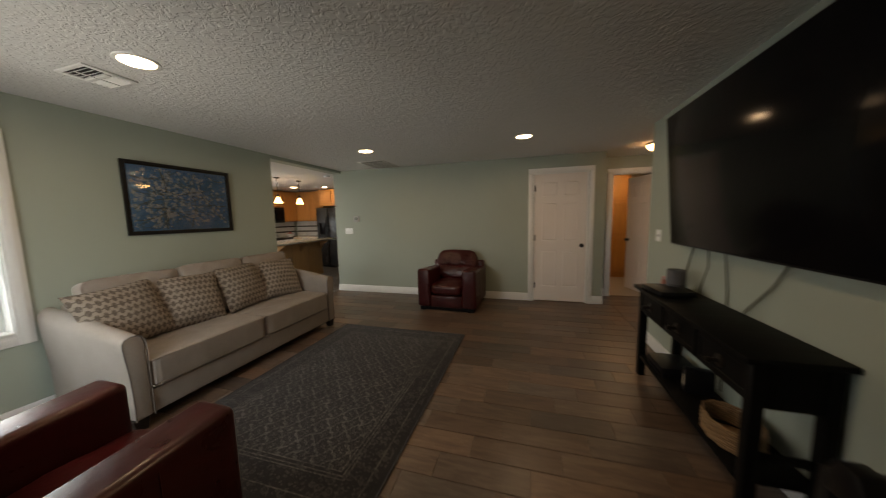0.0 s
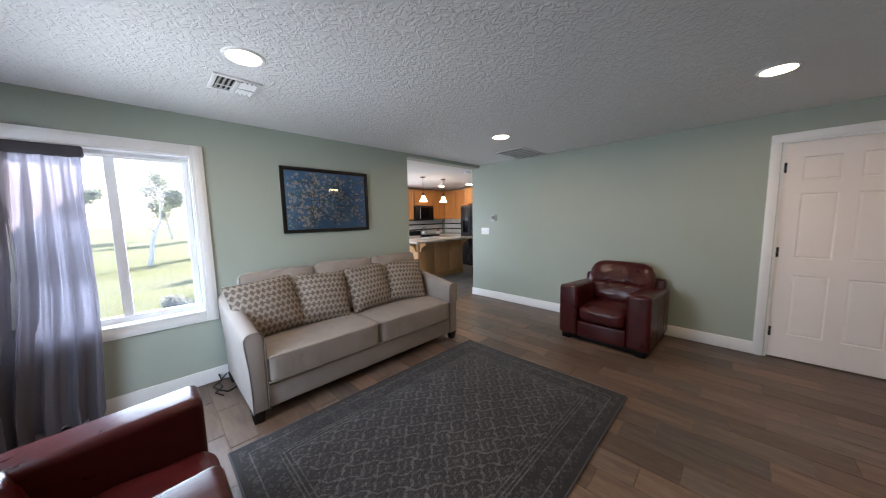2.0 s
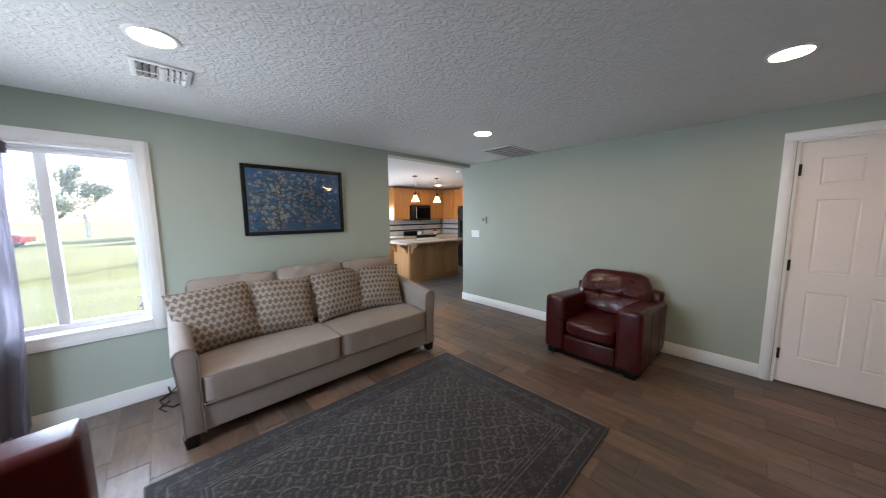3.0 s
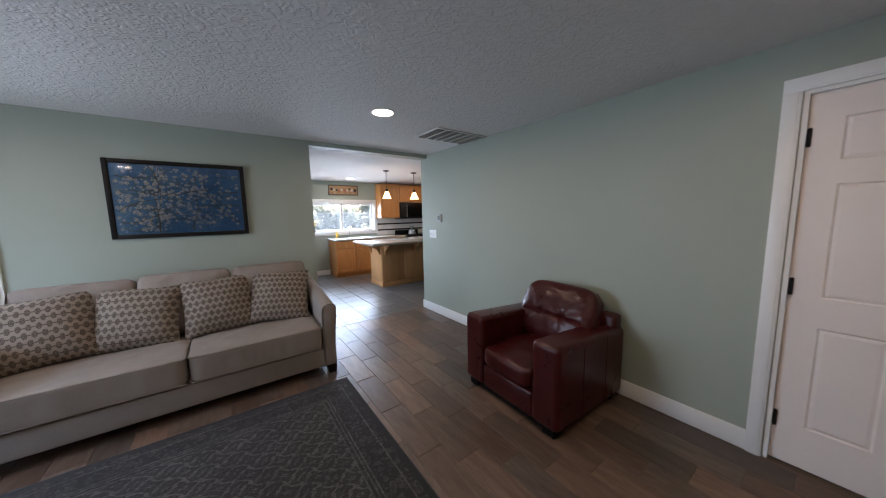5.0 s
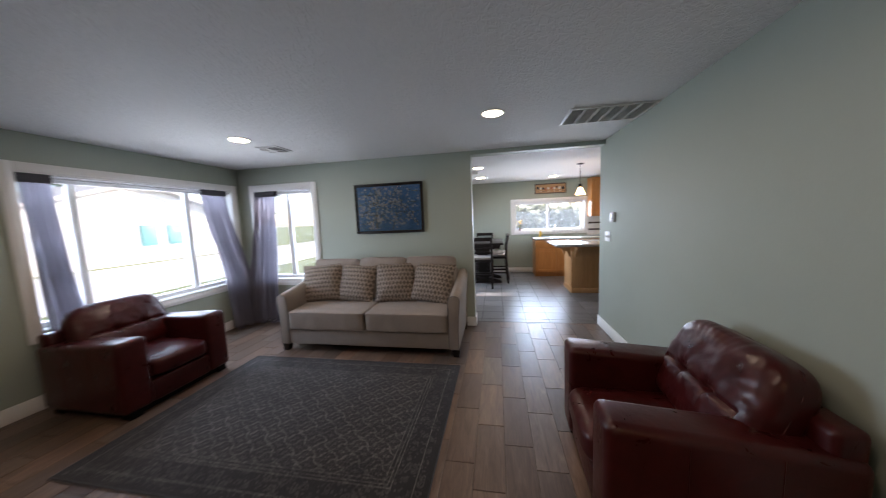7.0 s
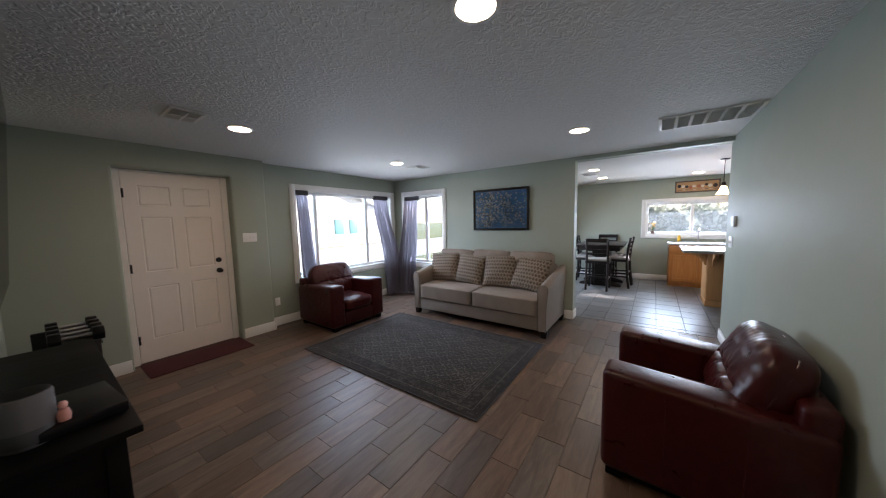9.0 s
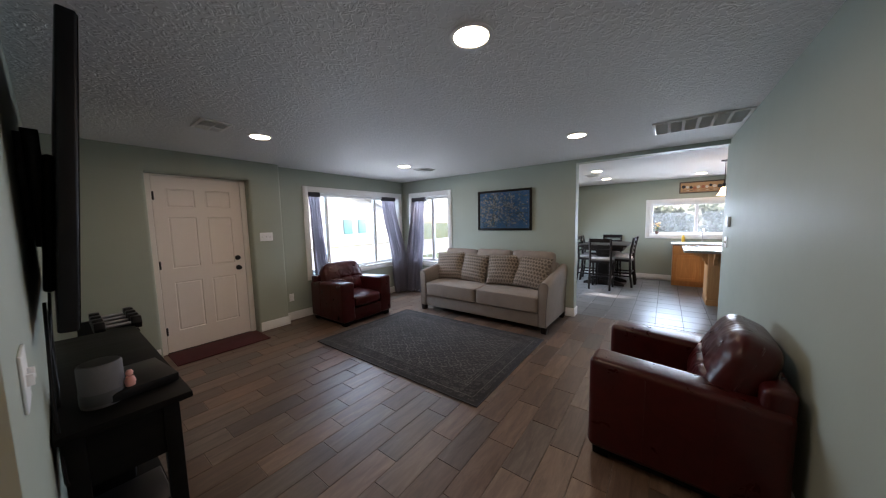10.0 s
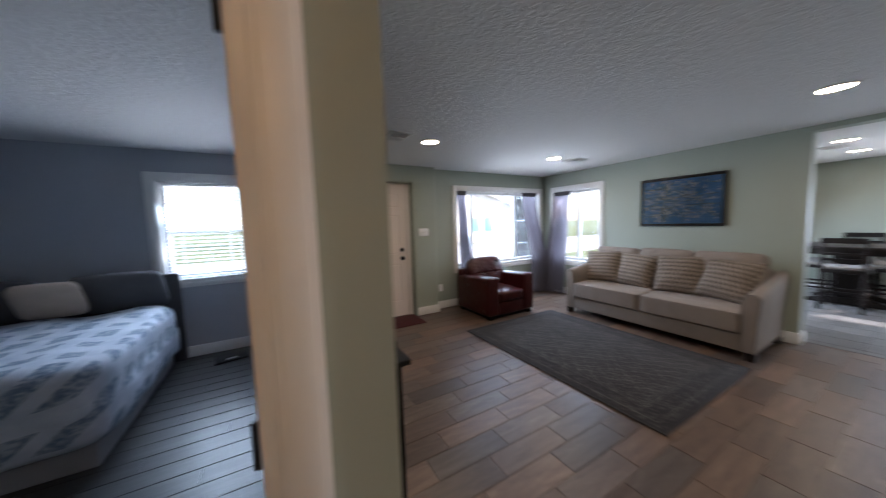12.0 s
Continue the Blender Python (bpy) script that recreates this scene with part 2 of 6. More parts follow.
def emitter(name, c, strength):
    k = Nodes(name)
    return k.set(Base_Color=(0.9, 0.88, 0.85), Emission_Color=c, Emission_Strength=strength)


def plank_tile(name):
    """Wood-look porcelain: long grain, each tile its own shade from brown to grey."""
    k = Nodes(name)
    info = k.n("ShaderNodeObjectInfo")
    r = info.outputs["Random"]
    geo = k.n("ShaderNodeNewGeometry")
    isl = geo.outputs["Random Per Island"]
    rr = k.math("FRACT", k.math("ADD", r, isl))
    off = k.n("ShaderNodeCombineXYZ", X=k.math("MULTIPLY", rr, 53.0), Y=k.math("MULTIPLY", rr, 17.0))
    vec = k.n("ShaderNodeVectorMath")
    vec.operation = "ADD"
    k.put(vec.inputs[0], k.stretch(2.2, 13, 1))
    k.put(vec.inputs[1], off.outputs[0])
    g = k.noise(1.5, 6, 0.65, vec.outputs[0], 0.9)
    fine = k.noise(9, 3, 0.6, vec.outputs[0])
    f = k.math("ADD", k.math("MULTIPLY", g, 0.8), k.math("MULTIPLY", fine, 0.2))
    brown = k.ramp(f, (0.3, (0.068, 0.041, 0.028)), (0.52, (0.133, 0.083, 0.056)), (0.75, (0.205, 0.138, 0.098)))
    grey = k.ramp(f, (0.3, (0.050, 0.042, 0.037)), (0.52, (0.092, 0.080, 0.070)), (0.75, (0.155, 0.138, 0.122)))
    col = k.mix(k.ramp(rr, (0.5, (0, 0, 0)), (1.0, (0.7, 0.7, 0.7))), brown, grey)
    tone = k.ramp(k.math("FRACT", k.math("MULTIPLY", rr, 7.31)), (0, (0.60,) * 3), (1, (1.24,) * 3))
    col = k.mix(1.0, col, tone, "MULTIPLY")
    k.bump(fine, 0.12, 0.0025)
    k.bump(g, 0.12, 0.004)
    return k.set(Base_Color=col, Roughness=k.math("ADD", k.math("MULTIPLY", f, 0.25), 0.24))


def kitchen_tile(name):
    k = Nodes(name)
    r = k.n("ShaderNodeObjectInfo").outputs["Random"]
    off = k.n("ShaderNodeCombineXYZ", X=k.math("MULTIPLY", r, 41.0), Y=k.math("MULTIPLY", r, 13.0))
    vec = k.n("ShaderNodeVectorMath")
    vec.operation = "ADD"
    k.put(vec.inputs[0], k.stretch(9, 2.5, 1))
    k.put(vec.inputs[1], off.outputs[0])
    g = k.noise(1.4, 5, 0.6, vec.outputs[0], 0.7)
    col = k.ramp(g, (0.3, (0.080, 0.076, 0.073)), (0.7, (0.165, 0.156, 0.149)))
    col = k.mix(1.0, col, k.ramp(r, (0, (0.82,) * 3), (1, (1.18,) * 3)), "MULTIPLY")
    k.bump(g, 0.15, 0.003)
    return k.set(Base_Color=col, Roughness=k.math("ADD", k.math("MULTIPLY", g, 0.18), 0.24))


SAGE = wall_paint("sage_wall_paint", (0.335, 0.375, 0.315))
GREYW = wall_paint("grey_wall_paint", (0.40, 0.42, 0.46))
BEIGE = wall_paint("beige_wall_paint", (0.55, 0.50, 0.42))
CEIL = ceiling_paint("textured_ceiling_paint", (0.74, 0.74, 0.73))
TRIM = plain("white_trim_paint", (0.78, 0.78, 0.76), 0.38, 0.03, 2.0, 30, 0.04)
DOORW = plain("white_door_paint", (0.82, 0.755, 0.71), 0.42, 0.03, 2.0, 45, 0.05)
VINYL = plain("white_vinyl", (0.80, 0.81, 0.81), 0.35, 0.03)
BLACK = plain("black_plastic", (0.007, 0.007, 0.008), 0.36, 0.15, 4, 120, 0.05, spec=0.2)
BLACKM = plain("black_metal", (0.02, 0.02, 0.021), 0.38, 0.15, 6, 90, 0.05, metal=0.6)
SCREEN = plain("dark_screen_glass", (0.004, 0.004, 0.005), 0.14, 0.05, 1.0, 10, 0.0, spec=0.10)
BLACKWOOD = wood("black_stained_wood", (0.007, 0.0065, 0.006), (0.003, 0.003, 0.003), 0.5, "y", 0.6, spec=0.08)
DARKWOOD = wood("espresso_wood", (0.016, 0.011, 0.009), (0.006, 0.004, 0.004), 0.36, "z", 0.6, spec=0.25)
OAK = wood("honey_maple_wood", (0.58, 0.27, 0.085), (0.43, 0.18, 0.05), 0.38, "z")
OAKPALE = wood("pale_maple_panel", (0.50, 0.27, 0.115), (0.37, 0.185, 0.072), 0.42, "z")
STEEL = plain("brushed_steel", (0.55, 0.55, 0.56), 0.3, 0.06, 3, 150, 0.05, metal=1.0)
BRONZE = plain("dark_bronze", (0.035, 0.028, 0.024), 0.4, 0.15, 8, 120, 0.05, metal=0.7)
LINEN = fabric("oatmeal_linen", (0.25, 0.211, 0.182))
PIPING = fabric("grey_piping", (0.16, 0.14, 0.125), 500)
RED = leather("oxblood_leather", (0.046, 0.0050, 0.0047))
GLASS = glass("picture_glass")
WINGLASS = glass("hazed_window_glass", 0.013)
GROUT = plain("floor_grout", (0.115, 0.085, 0.065), 0.85, 0.15, 12, 200, 0.2)
GROUTK = plain("grey_grout", (0.045, 0.043, 0.042), 0.85, 0.15, 12, 200, 0.2)
PLANK = plank_tile("wood_look_tile")
KTILE = kitchen_tile("grey_kitchen_tile")
CONCRETE = plain("concrete", (0.48, 0.47, 0.45), 0.85, 0.15, 1.2, 60, 0.3)
GRASS = plain("lawn_green", (0.10, 0.12, 0.022), 0.95, 0.35, 0.6, 18, 0.6, dist=0.05)
CANLIGHT = emitter("warm_lamp_lens", (1.0, 0.77, 0.52), 42.0)
KCAN = emitter("white_lamp_lens", (1.0, 0.78, 0.52), 30.0)


# ---- the setting ----
WX, WB = -3.20, -3.365      # west wall: inner face, back
NY = 5.205                  # north wall face
TX, TY = 1.475, 3.91        # television wall: face, north end
H = 2.305                   # ceiling
SY, DY = 0.12, 0.265        # front wall face: window part, door part
JX = -0.605                 # where the front wall steps in
DX0, DX1 = -0.205, 0.772    # sides of the entry recess
KX = -7.08                  # kitchen's west wall
KS, KN = 2.50, 8.25         # kitchen's south and north walls
HB = 5.75                   # back of the hall

struct("wall_west", wall_with_holes(SY, NY + 0.15, H, [(0.40, 1.322, 0.64, 1.972), (3.607, NY, 0.0, 2.255)], WB, WX, "y"), SAGE, "sage green plastered wall with a window and a wide opening")
struct("wall_north", wall_with_holes(WX, 1.322, H, [(0.30, 1.105, 0.0, 2.045)], NY, NY + 0.13, "x"), SAGE, "sage green plastered wall with a closet door")
struct("wall_front_window", wall_with_holes(WB, JX, H, [(-3.06, -1.082, 0.64, 1.975)], SY - 0.17, SY, "x"), SAGE, "sage green plastered wall with a wide front window")


def entry_wall():
    """The thicker wall round the entry door, its corners rounded in plaster."""
    y0, r, top = SY - 0.17, 0.03, 2.055
    arc = [(math.cos(q * math.pi / 12) * r, math.sin(q * math.pi / 12) * r) for q in range(7)]
    nose_l = [(JX + r - a, DY - r + b) for a, b in arc]
    nose_r = [(DX0 - r + a, DY - r + b) for a, b in arc][::-1]
    own = prism([(JX, y0), *nose_l, *nose_r, (DX0, y0)], top, "z")
    prism([(JX, y0), *nose_l, (DX0, DY), (DX0, y0)], H - top, "z", bm=own, m=pose(0, 0, top))
    prism([(DX1, y0), *[(DX1 + r - a, DY - r + b) for a, b in arc], (TX, DY), (TX, y0)], top, "z", bm=own)
    box(DX1, y0, top, TX, DY, H, bm=own)
    prism([(y0, top), *[(DY - r + b, top + r - a) for b, a in arc[::-1]], (DY, H), (y0, H)], DX1 - DX0, "x", bm=own, m=pose(DX0, 0, 0))
    return own


struct("wall_front_door", entry_wall(), SAGE, "sage green plastered wall with rounded corners round the entry door", smooth=True)
struct("wall_television", wall_with_holes(SY - 0.17, TY, H, [], TX, TX + 0.10, "y"), SAGE, "sage green plastered wall behind the television")
struct("wall_bedroom_door", wall_with_holes(TX + 0.10, 3.6, H, [(1.665, 2.445, 0.0, 2.045)], TY - 0.12, TY, "x"), SAGE, "sage green hall wall with the bedroom doorway")
struct("wall_hall_end", wall_with_holes(TY, HB + 0.12, H, [], 3.6, 3.7, "y"), SAGE, "sage green end wall of the hall")
struct("wall_hall_side", wall_with_holes(NY + 0.13, HB, H, [], 1.222, 1.322, "y"), SAGE, "short sage green return wall beside the closet")
struct("wall_hall_back", wall_with_holes(0.2, 3.6, H, [(1.535, 2.19, 0.0, 2.045)], HB, HB + 0.12, "x"), SAGE, "sage green hall wall with a doorway to the utility room")
struct("wall_closet_side", wall_with_holes(NY + 0.13, HB, H, [], 0.1, 0.2, "y"), BEIGE, "plain closet wall")
# utility room
struct("wall_utility", wall_with_holes(1.1, 3.1, H, [], 8.1, 8.2, "x"), BEIGE, "beige back wall of the utility room")
struct("wall_utility_west", wall_with_holes(HB + 0.12, 8.1, H, [], 1.0, 1.1, "y"), BEIGE, "beige side wall of the utility room")
struct("wall_utility_east", wall_with_holes(HB + 0.12, 8.1, H, [], 3.0, 3.1, "y"), BEIGE, "beige side wall of the utility room")
# bedroom
struct("wall_bedroom_front", wall_with_holes(TX, 5.0, H, [(1.92, 2.715, 0.88, 1.985)], SY - 0.17, SY, "x"), GREYW, "grey bedroom wall with a window")
struct("wall_bedroom_east", wall_with_holes(SY, TY - 0.12, H, [], 5.0, 5.1, "y"), GREYW, "grey bedroom wall")
struct("wall_bedroom_west", wall_with_holes(SY, TY - 0.12, H, [], TX + 0.10, TX + 0.115, "y"), GREYW, "grey bedroom wall lining")
struct("wall_bedroom_inner", wall_with_holes(3.6, 5.1, H, [], TY - 0.12, TY, "x"), GREYW, "grey bedroom wall")
# kitchen
struct("wall_kitchen_west", wall_with_holes(KS, KN, H, [(4.36, 6.03, 1.045, 1.775)], KX - 0.16, KX, "y"), SAGE, "sage green kitchen wall with a wide window over the sink")
struct("wall_kitchen_south", wall_with_holes(KX - 0.16, WB, H, [(-6.3, -4.6, 0.06, 2.04)], KS - 0.16, KS, "x"), SAGE, "sage green kitchen wall")
struct("wall_kitchen_north", wall_with_holes(KX - 0.16, -1.9, H, [], KN, KN + 0.16, "x"), SAGE, "sage green kitchen wall")
struct("wall_kitchen_east", wall_with_holes(NY + 0.13, KN, H, [], -2.0, -1.9, "y"), SAGE, "sage green kitchen wall")

ceiling = struct("ceiling", box(WB, SY - 0.17, H, 3.7, HB + 0.12, H + 0.12), CEIL, "off-white knockdown textured ceiling", "ceiling")
struct("ceiling_kitchen", box(KX - 0.16, KS - 0.16, H, WB - 0.002, KN + 0.16, H + 0.12), CEIL, "off-white textured kitchen ceiling", "ceiling")
struct("ceiling_kitchen_annex", box(WB, HB + 0.122, H, 1.0, KN + 0.16, H + 0.12), CEIL, "off-white textured kitchen ceiling", "ceiling")
struct("ceiling_utility", box(1.002, HB + 0.122, H, 3.1, 8.2, H + 0.12), CEIL, "off-white utility room ceiling", "ceiling")
struct("ceiling_bedroom", box(3.702, SY - 0.17, H, 5.1, TY, H + 0.12), CEIL, "off-white bedroom ceiling", "ceiling")

floor = struct("floor", box(WB, SY - 0.17, -0.12, TX + 0.11, HB + 0.13, -0.004), GROUT, "wood-look porcelain plank floor with tan grout", "floor")
floor_hall = struct("floor_hall", box(TX + 0.112, TY - 0.06, -0.12, 3.7, HB + 0.06, -0.004), GROUT, "wood-look plank floor of the hall", "floor")
floor_kitchen = struct("floor_kitchen", box(KX - 0.16, KS - 0.16, -0.12, WB - 0.002, KN + 0.16, -0.004), GROUTK, "grey kitchen tile floor with dark grout", "floor")
struct("floor_kitchen_annex", box(WB, HB + 0.132, -0.12, -1.9, KN + 0.16, -0.002), KTILE, "grey tile floor", "floor")
struct("floor_utility", box(1.0, HB + 0.062, -0.12, 3.1, 8.2, -0.001), plain("tan_tile", (0.36, 0.29, 0.22), 0.4, 0.12, 5), "tan utility room floor", "floor")
floor_bedroom = struct("floor_bedroom", box(TX + 0.112, SY - 0.17, -0.12, 5.1, TY - 0.062, -0.004), plain("dark_gap", (0.02, 0.022, 0.028), 0.8), "dark grey-brown bedroom plank floor", "floor")


def baseboard(a, b, side, h=0.125, t=0.014):
    """A baseboard from a to b, proud of the wall towards side."""
    (x0, y0), (x1, y1) = a, b
    sx, sy = side
    if abs(x1 - x0) > abs(y1 - y0):
        bm = box(min(x0, x1), y0, 0.0, max(x0, x1), y0 + sy * t, h, 0.004)
    else:
        bm = box(x0, min(y0, y1), 0.0, x0 + sx * t, max(y0, y1), h, 0.004)
    return solid("baseboard", bm, TRIM, "white painted wooden baseboard along the wall", "baseboard", "structure")


baseboard((WB - 0.014, NY), (0.226, NY), (0, -1))
baseboard((1.179, NY), (1.322, NY), (0, -1))
baseboard((1.322, NY - 0.014), (1.322, HB), (1, 0))
baseboard((WX, SY), (WX, 3.607), (1, 0))
baseboard((WX + 0.014, 3.607), (WB - 0.014, 3.607), (0, 1))
baseboard((WX + 0.014, SY), (JX - 0.014, SY), (0, 1))
baseboard((JX, SY + 0.015), (JX, DY + 0.014), (-1, 0))
baseboard((JX, DY), (DX0 - 0.02, DY), (0, 1))
baseboard((DX1 + 0.02, DY), (TX, DY), (0, 1))
baseboard((TX, DY + 0.014), (TX, TY + 0.014), (-1, 0))
baseboard((TX, TY), (1.577, TY), (0, 1))
baseboard((1.322, HB), (1.464, HB), (0, -1))
baseboard((2.26, HB), (3.6, HB), (0, -1))
baseboard((KX, KS), (KX, 4.84), (1, 0))
baseboard((KX, KS), (WB, KS), (0, 1))
baseboard((WB, KS), (WB, 3.593), (-1, 0))
baseboard((2.0, SY), (5.0, SY), (0, 1))


def casing(x0, x1, top, y, side, name="trim", w=0.07, t=0.018, label="white painted door casing"):
    """Casing round a door opening in a wall along x: outer edges x0, x1 and top."""
    ob = thing(name, 0, 0, 0, 0, label, "trim", "", "structure")
    for a, b in ((x0, x0 + w), (x1 - w, x1)):
        bm = box(a, y, 0, b, y + side * t, top - w, 0.004)
        box(a + 0.012, y + side * t, 0, b - 0.012, y + side * (t + 0.004), top - w, 0.003, bm=bm)
        part("jamb_casing", bm, TRIM, ob)
    bm = box(x0, y, top - w, x1, y + side * t, top, 0.004)
    box(x0 + 0.012, y + side * t, top - w + 0.012, x1 - 0.012, y + side * (t + 0.004), top - 0.012, 0.003, bm=bm)
    part("head_casing", bm, TRIM, ob)
    return ob


casing(0.226, 1.179, 2.112, NY, -1)
casing(1.464, 2.26, 2.112, HB, -1)
casing(1.595, 2.515, 2.112, TY, 1)


def jamb_lining(x0, x1, top, y0, y1, t=0.02, label="white door frame lining"):
    bm = box(x0, y0, 0, x0 + t, y1, top)
    box(x1 - t, y0, 0, x1, y1, top, bm=bm)
    box(x0 + t, y0, top - t, x1 - t, y1, top, bm=bm)
    return solid("door_frame", bm, TRIM, label, "door frame", "structure", smooth=False)


jamb_lining(0.30, 1.105, 2.045, NY - 0.001, NY + 0.13)
jamb_lining(1.535, 2.19, 2.045, HB - 0.001, HB + 0.121)
jamb_lining(1.665, 2.445, 2.045, TY - 0.121, TY + 0.001)


# ---- ground outside ----
ground = struct("ground", box(-300, -300, -0.9, 300, 300, -0.35), GRASS, "sunny green lawn around the house", "ground")


# ---- ceiling lights ----
def can_light(x, y, z=H, r=0.080, label="round recessed ceiling light, lit warm white", lens=None):
    ob = thing("ceiling_light", x, y, z, 0, label, "ceiling light", "recessed ceiling lights")
    part("trim_ring", lathe([(r + 0.022, 0.0), (r + 0.02, -0.005), (r + 0.004, -0.008), (r, -0.006), (r, 0.0)]), TRIM, ob)
    part("lens", lathe([(r, -0.004), (r * 0.6, -0.0055), (0, -0.006)]), lens or CANLIGHT, ob, "glowing lens")
    return ob


for x, y in ((-1.888, 1.471), (-1.885, 3.906), (0.175, 3.917), (0.13, 1.53), (-4.59, 3.63), (-5.88, 3.60), (-6.4, 5.19), (-5.21, 7.33), (-6.0, 7.05)):
    can_light(x, y, lens=KCAN if x < WX else None)


# ---- windows ----
def window(name, w, h, at, uprights=(), rails=(), depth=0.17, cw=0.085, label="", sill=True, pane_m=None):
    """A white framed window: w by h hole, local x along the wall, y into the room, origin at the hole's lower corner."""
    ob = thing(name, 0, 0, 0, 0, label, "window", "", "structure")
    ob.matrix_world = at
    t = 0.018
    for nm, a in (("casing", (-cw, 0, -0.075, 0, t, h + cw)), ("casing", (w, 0, -0.075, w + cw, t, h + cw)),
                  ("casing", (0, 0, h, w, t, h + cw)), ("casing", (0, 0, -0.075, w, t, -0.0))):
        bm = box(*a, 0.004)
        x0, y0, z0, x1, y1, z1 = a
        box(x0 + 0.02 * (x1 - x0 < 0.2), t, z0 + 0.02 * (z1 - z0 < 0.2), x1 - 0.02 * (x1 - x0 < 0.2), t + 0.006, z1 - 0.02 * (z1 - z0 < 0.2), 0.003, bm=bm)
        part(nm, bm, TRIM, ob)
    lining = box(0, -depth, 0, 0.008, 0, h)
    box(w - 0.008, -depth, 0, w, 0, h, bm=lining)
    box(0.008, -depth, h - 0.008, w - 0.008, 0, h, bm=lining)
    part("reveal", lining, TRIM, ob, smooth=False)
    if sill:
        part("window_sill", box(0.008, -depth - 0.03, 0.0, w - 0.008, 0.024, 0.02, 0.005), TRIM, ob)
    y0, y1 = -depth + 0.02, -depth + 0.075
    fw = 0.045
    fr = box(0.008, y0, 0.02, 0.008 + fw, y1, h - 0.008, 0.004)
    box(w - 0.008 - fw, y0, 0.02, w - 0.008, y1, h - 0.008, 0.004, bm=fr)
    box(0.008 + fw, y0, h - 0.008 - fw, w - 0.008 - fw, y1, h - 0.008, 0.004, bm=fr)
    box(0.008 + fw, y0, 0.02, w - 0.008 - fw, y1, 0.02 + fw, 0.004, bm=fr)
    part("window_frame", fr, VINYL, ob)
    xs = [0.008 + fw, *[u * w for u in uprights], w - 0.008 - fw]
    for u in uprights:
        part("mullion", box(u * w - 0.03, y0 + 0.004, 0.02 + fw, u * w + 0.03, y1 - 0.004, h - 0.008 - fw, 0.005), VINYL, ob)
    zs = [0.02 + fw, *[u * h for u in rails], h - 0.008 - fw]
    for u in rails:
        part("meeting_rail", box(0.008 + fw, y0 + 0.004, u * h - 0.025, w - 0.008 - fw, y1 - 0.004, u * h + 0.025, 0.005), VINYL, ob)
    for a, b in zip(xs, xs[1:]):
        for c, d in zip(zs, zs[1:]):
            pane = part("pane", box(a + 0.01, y0 + 0.022, c + 0.005, b - 0.01, y0 + 0.026, d - 0.005), pane_m or WINGLASS, ob, smooth=False)
            pane.visible_shadow = False
    return ob


window("window_1", 0.922, 1.332, pose(WX, 1.322, 0.64, 0, 0, -90), (0.5,), label="white vinyl slider window facing the lawn")
window("window_2", 1.978, 1.335, pose(-3.06, SY, 0.64), (0.28, 0.81), label="wide three-part white front window")
window("window_3", 1.67, 0.73, pose(KX, 6.03, 1.045, 0, 0, -90), (0.5,), depth=0.16, label="white slider window over the kitchen sink", pane_m=glass("hazed_kitchen_glass", 0.016))
window("window_4", 0.795, 1.105, pose(1.92, SY, 0.88), (), (0.5,), label="white sash bedroom window with blinds")
window("window_5", 1.70, 1.98, pose(-6.3, KS, 0.06), (0.5,), depth=0.16, label="white glazed patio door beside the dining table", sill=False)
blind = thing("window_blind", 2.317, SY - 0.05, 1.97, 0, "white horizontal slat blind in the bedroom window", "blind")
part("head_rail", box(-0.36, -0.02, -0.03, 0.36, 0.02, 0.0, 0.004), VINYL, blind)
slat = mesh_of("slat", box(-0.355, -0.022, -0.001, 0.355, 0.022, 0.001), VINYL, False)
for k in range(24):
    s = new("slat", slat)
    s.parent = blind
    s.matrix_basis = pose(0, 0, -0.06 - k * 0.043, -14)
part("ladder_cord", box(-0.22, -0.001, -1.09, -0.215, 0.001, -0.03), VINYL, blind)
part("ladder_cord", box(0.22, -0.001, -1.09, 0.225, 0.001, -0.03), VINYL, blind)


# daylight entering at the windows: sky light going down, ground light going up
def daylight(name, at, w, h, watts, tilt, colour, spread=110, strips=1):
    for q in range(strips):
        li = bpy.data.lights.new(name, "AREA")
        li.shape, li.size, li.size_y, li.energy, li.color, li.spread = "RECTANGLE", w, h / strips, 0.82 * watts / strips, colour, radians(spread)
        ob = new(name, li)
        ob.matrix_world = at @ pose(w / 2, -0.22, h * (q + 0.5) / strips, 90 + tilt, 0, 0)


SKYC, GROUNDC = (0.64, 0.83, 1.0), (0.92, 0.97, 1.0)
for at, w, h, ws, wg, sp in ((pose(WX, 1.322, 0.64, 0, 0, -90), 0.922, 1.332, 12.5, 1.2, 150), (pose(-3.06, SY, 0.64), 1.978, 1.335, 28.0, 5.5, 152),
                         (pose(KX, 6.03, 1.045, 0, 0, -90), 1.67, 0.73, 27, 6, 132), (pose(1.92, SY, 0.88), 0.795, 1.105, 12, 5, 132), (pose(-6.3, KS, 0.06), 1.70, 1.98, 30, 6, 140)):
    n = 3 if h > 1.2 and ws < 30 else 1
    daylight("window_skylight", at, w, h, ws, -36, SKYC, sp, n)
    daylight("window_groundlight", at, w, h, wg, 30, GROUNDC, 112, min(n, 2))


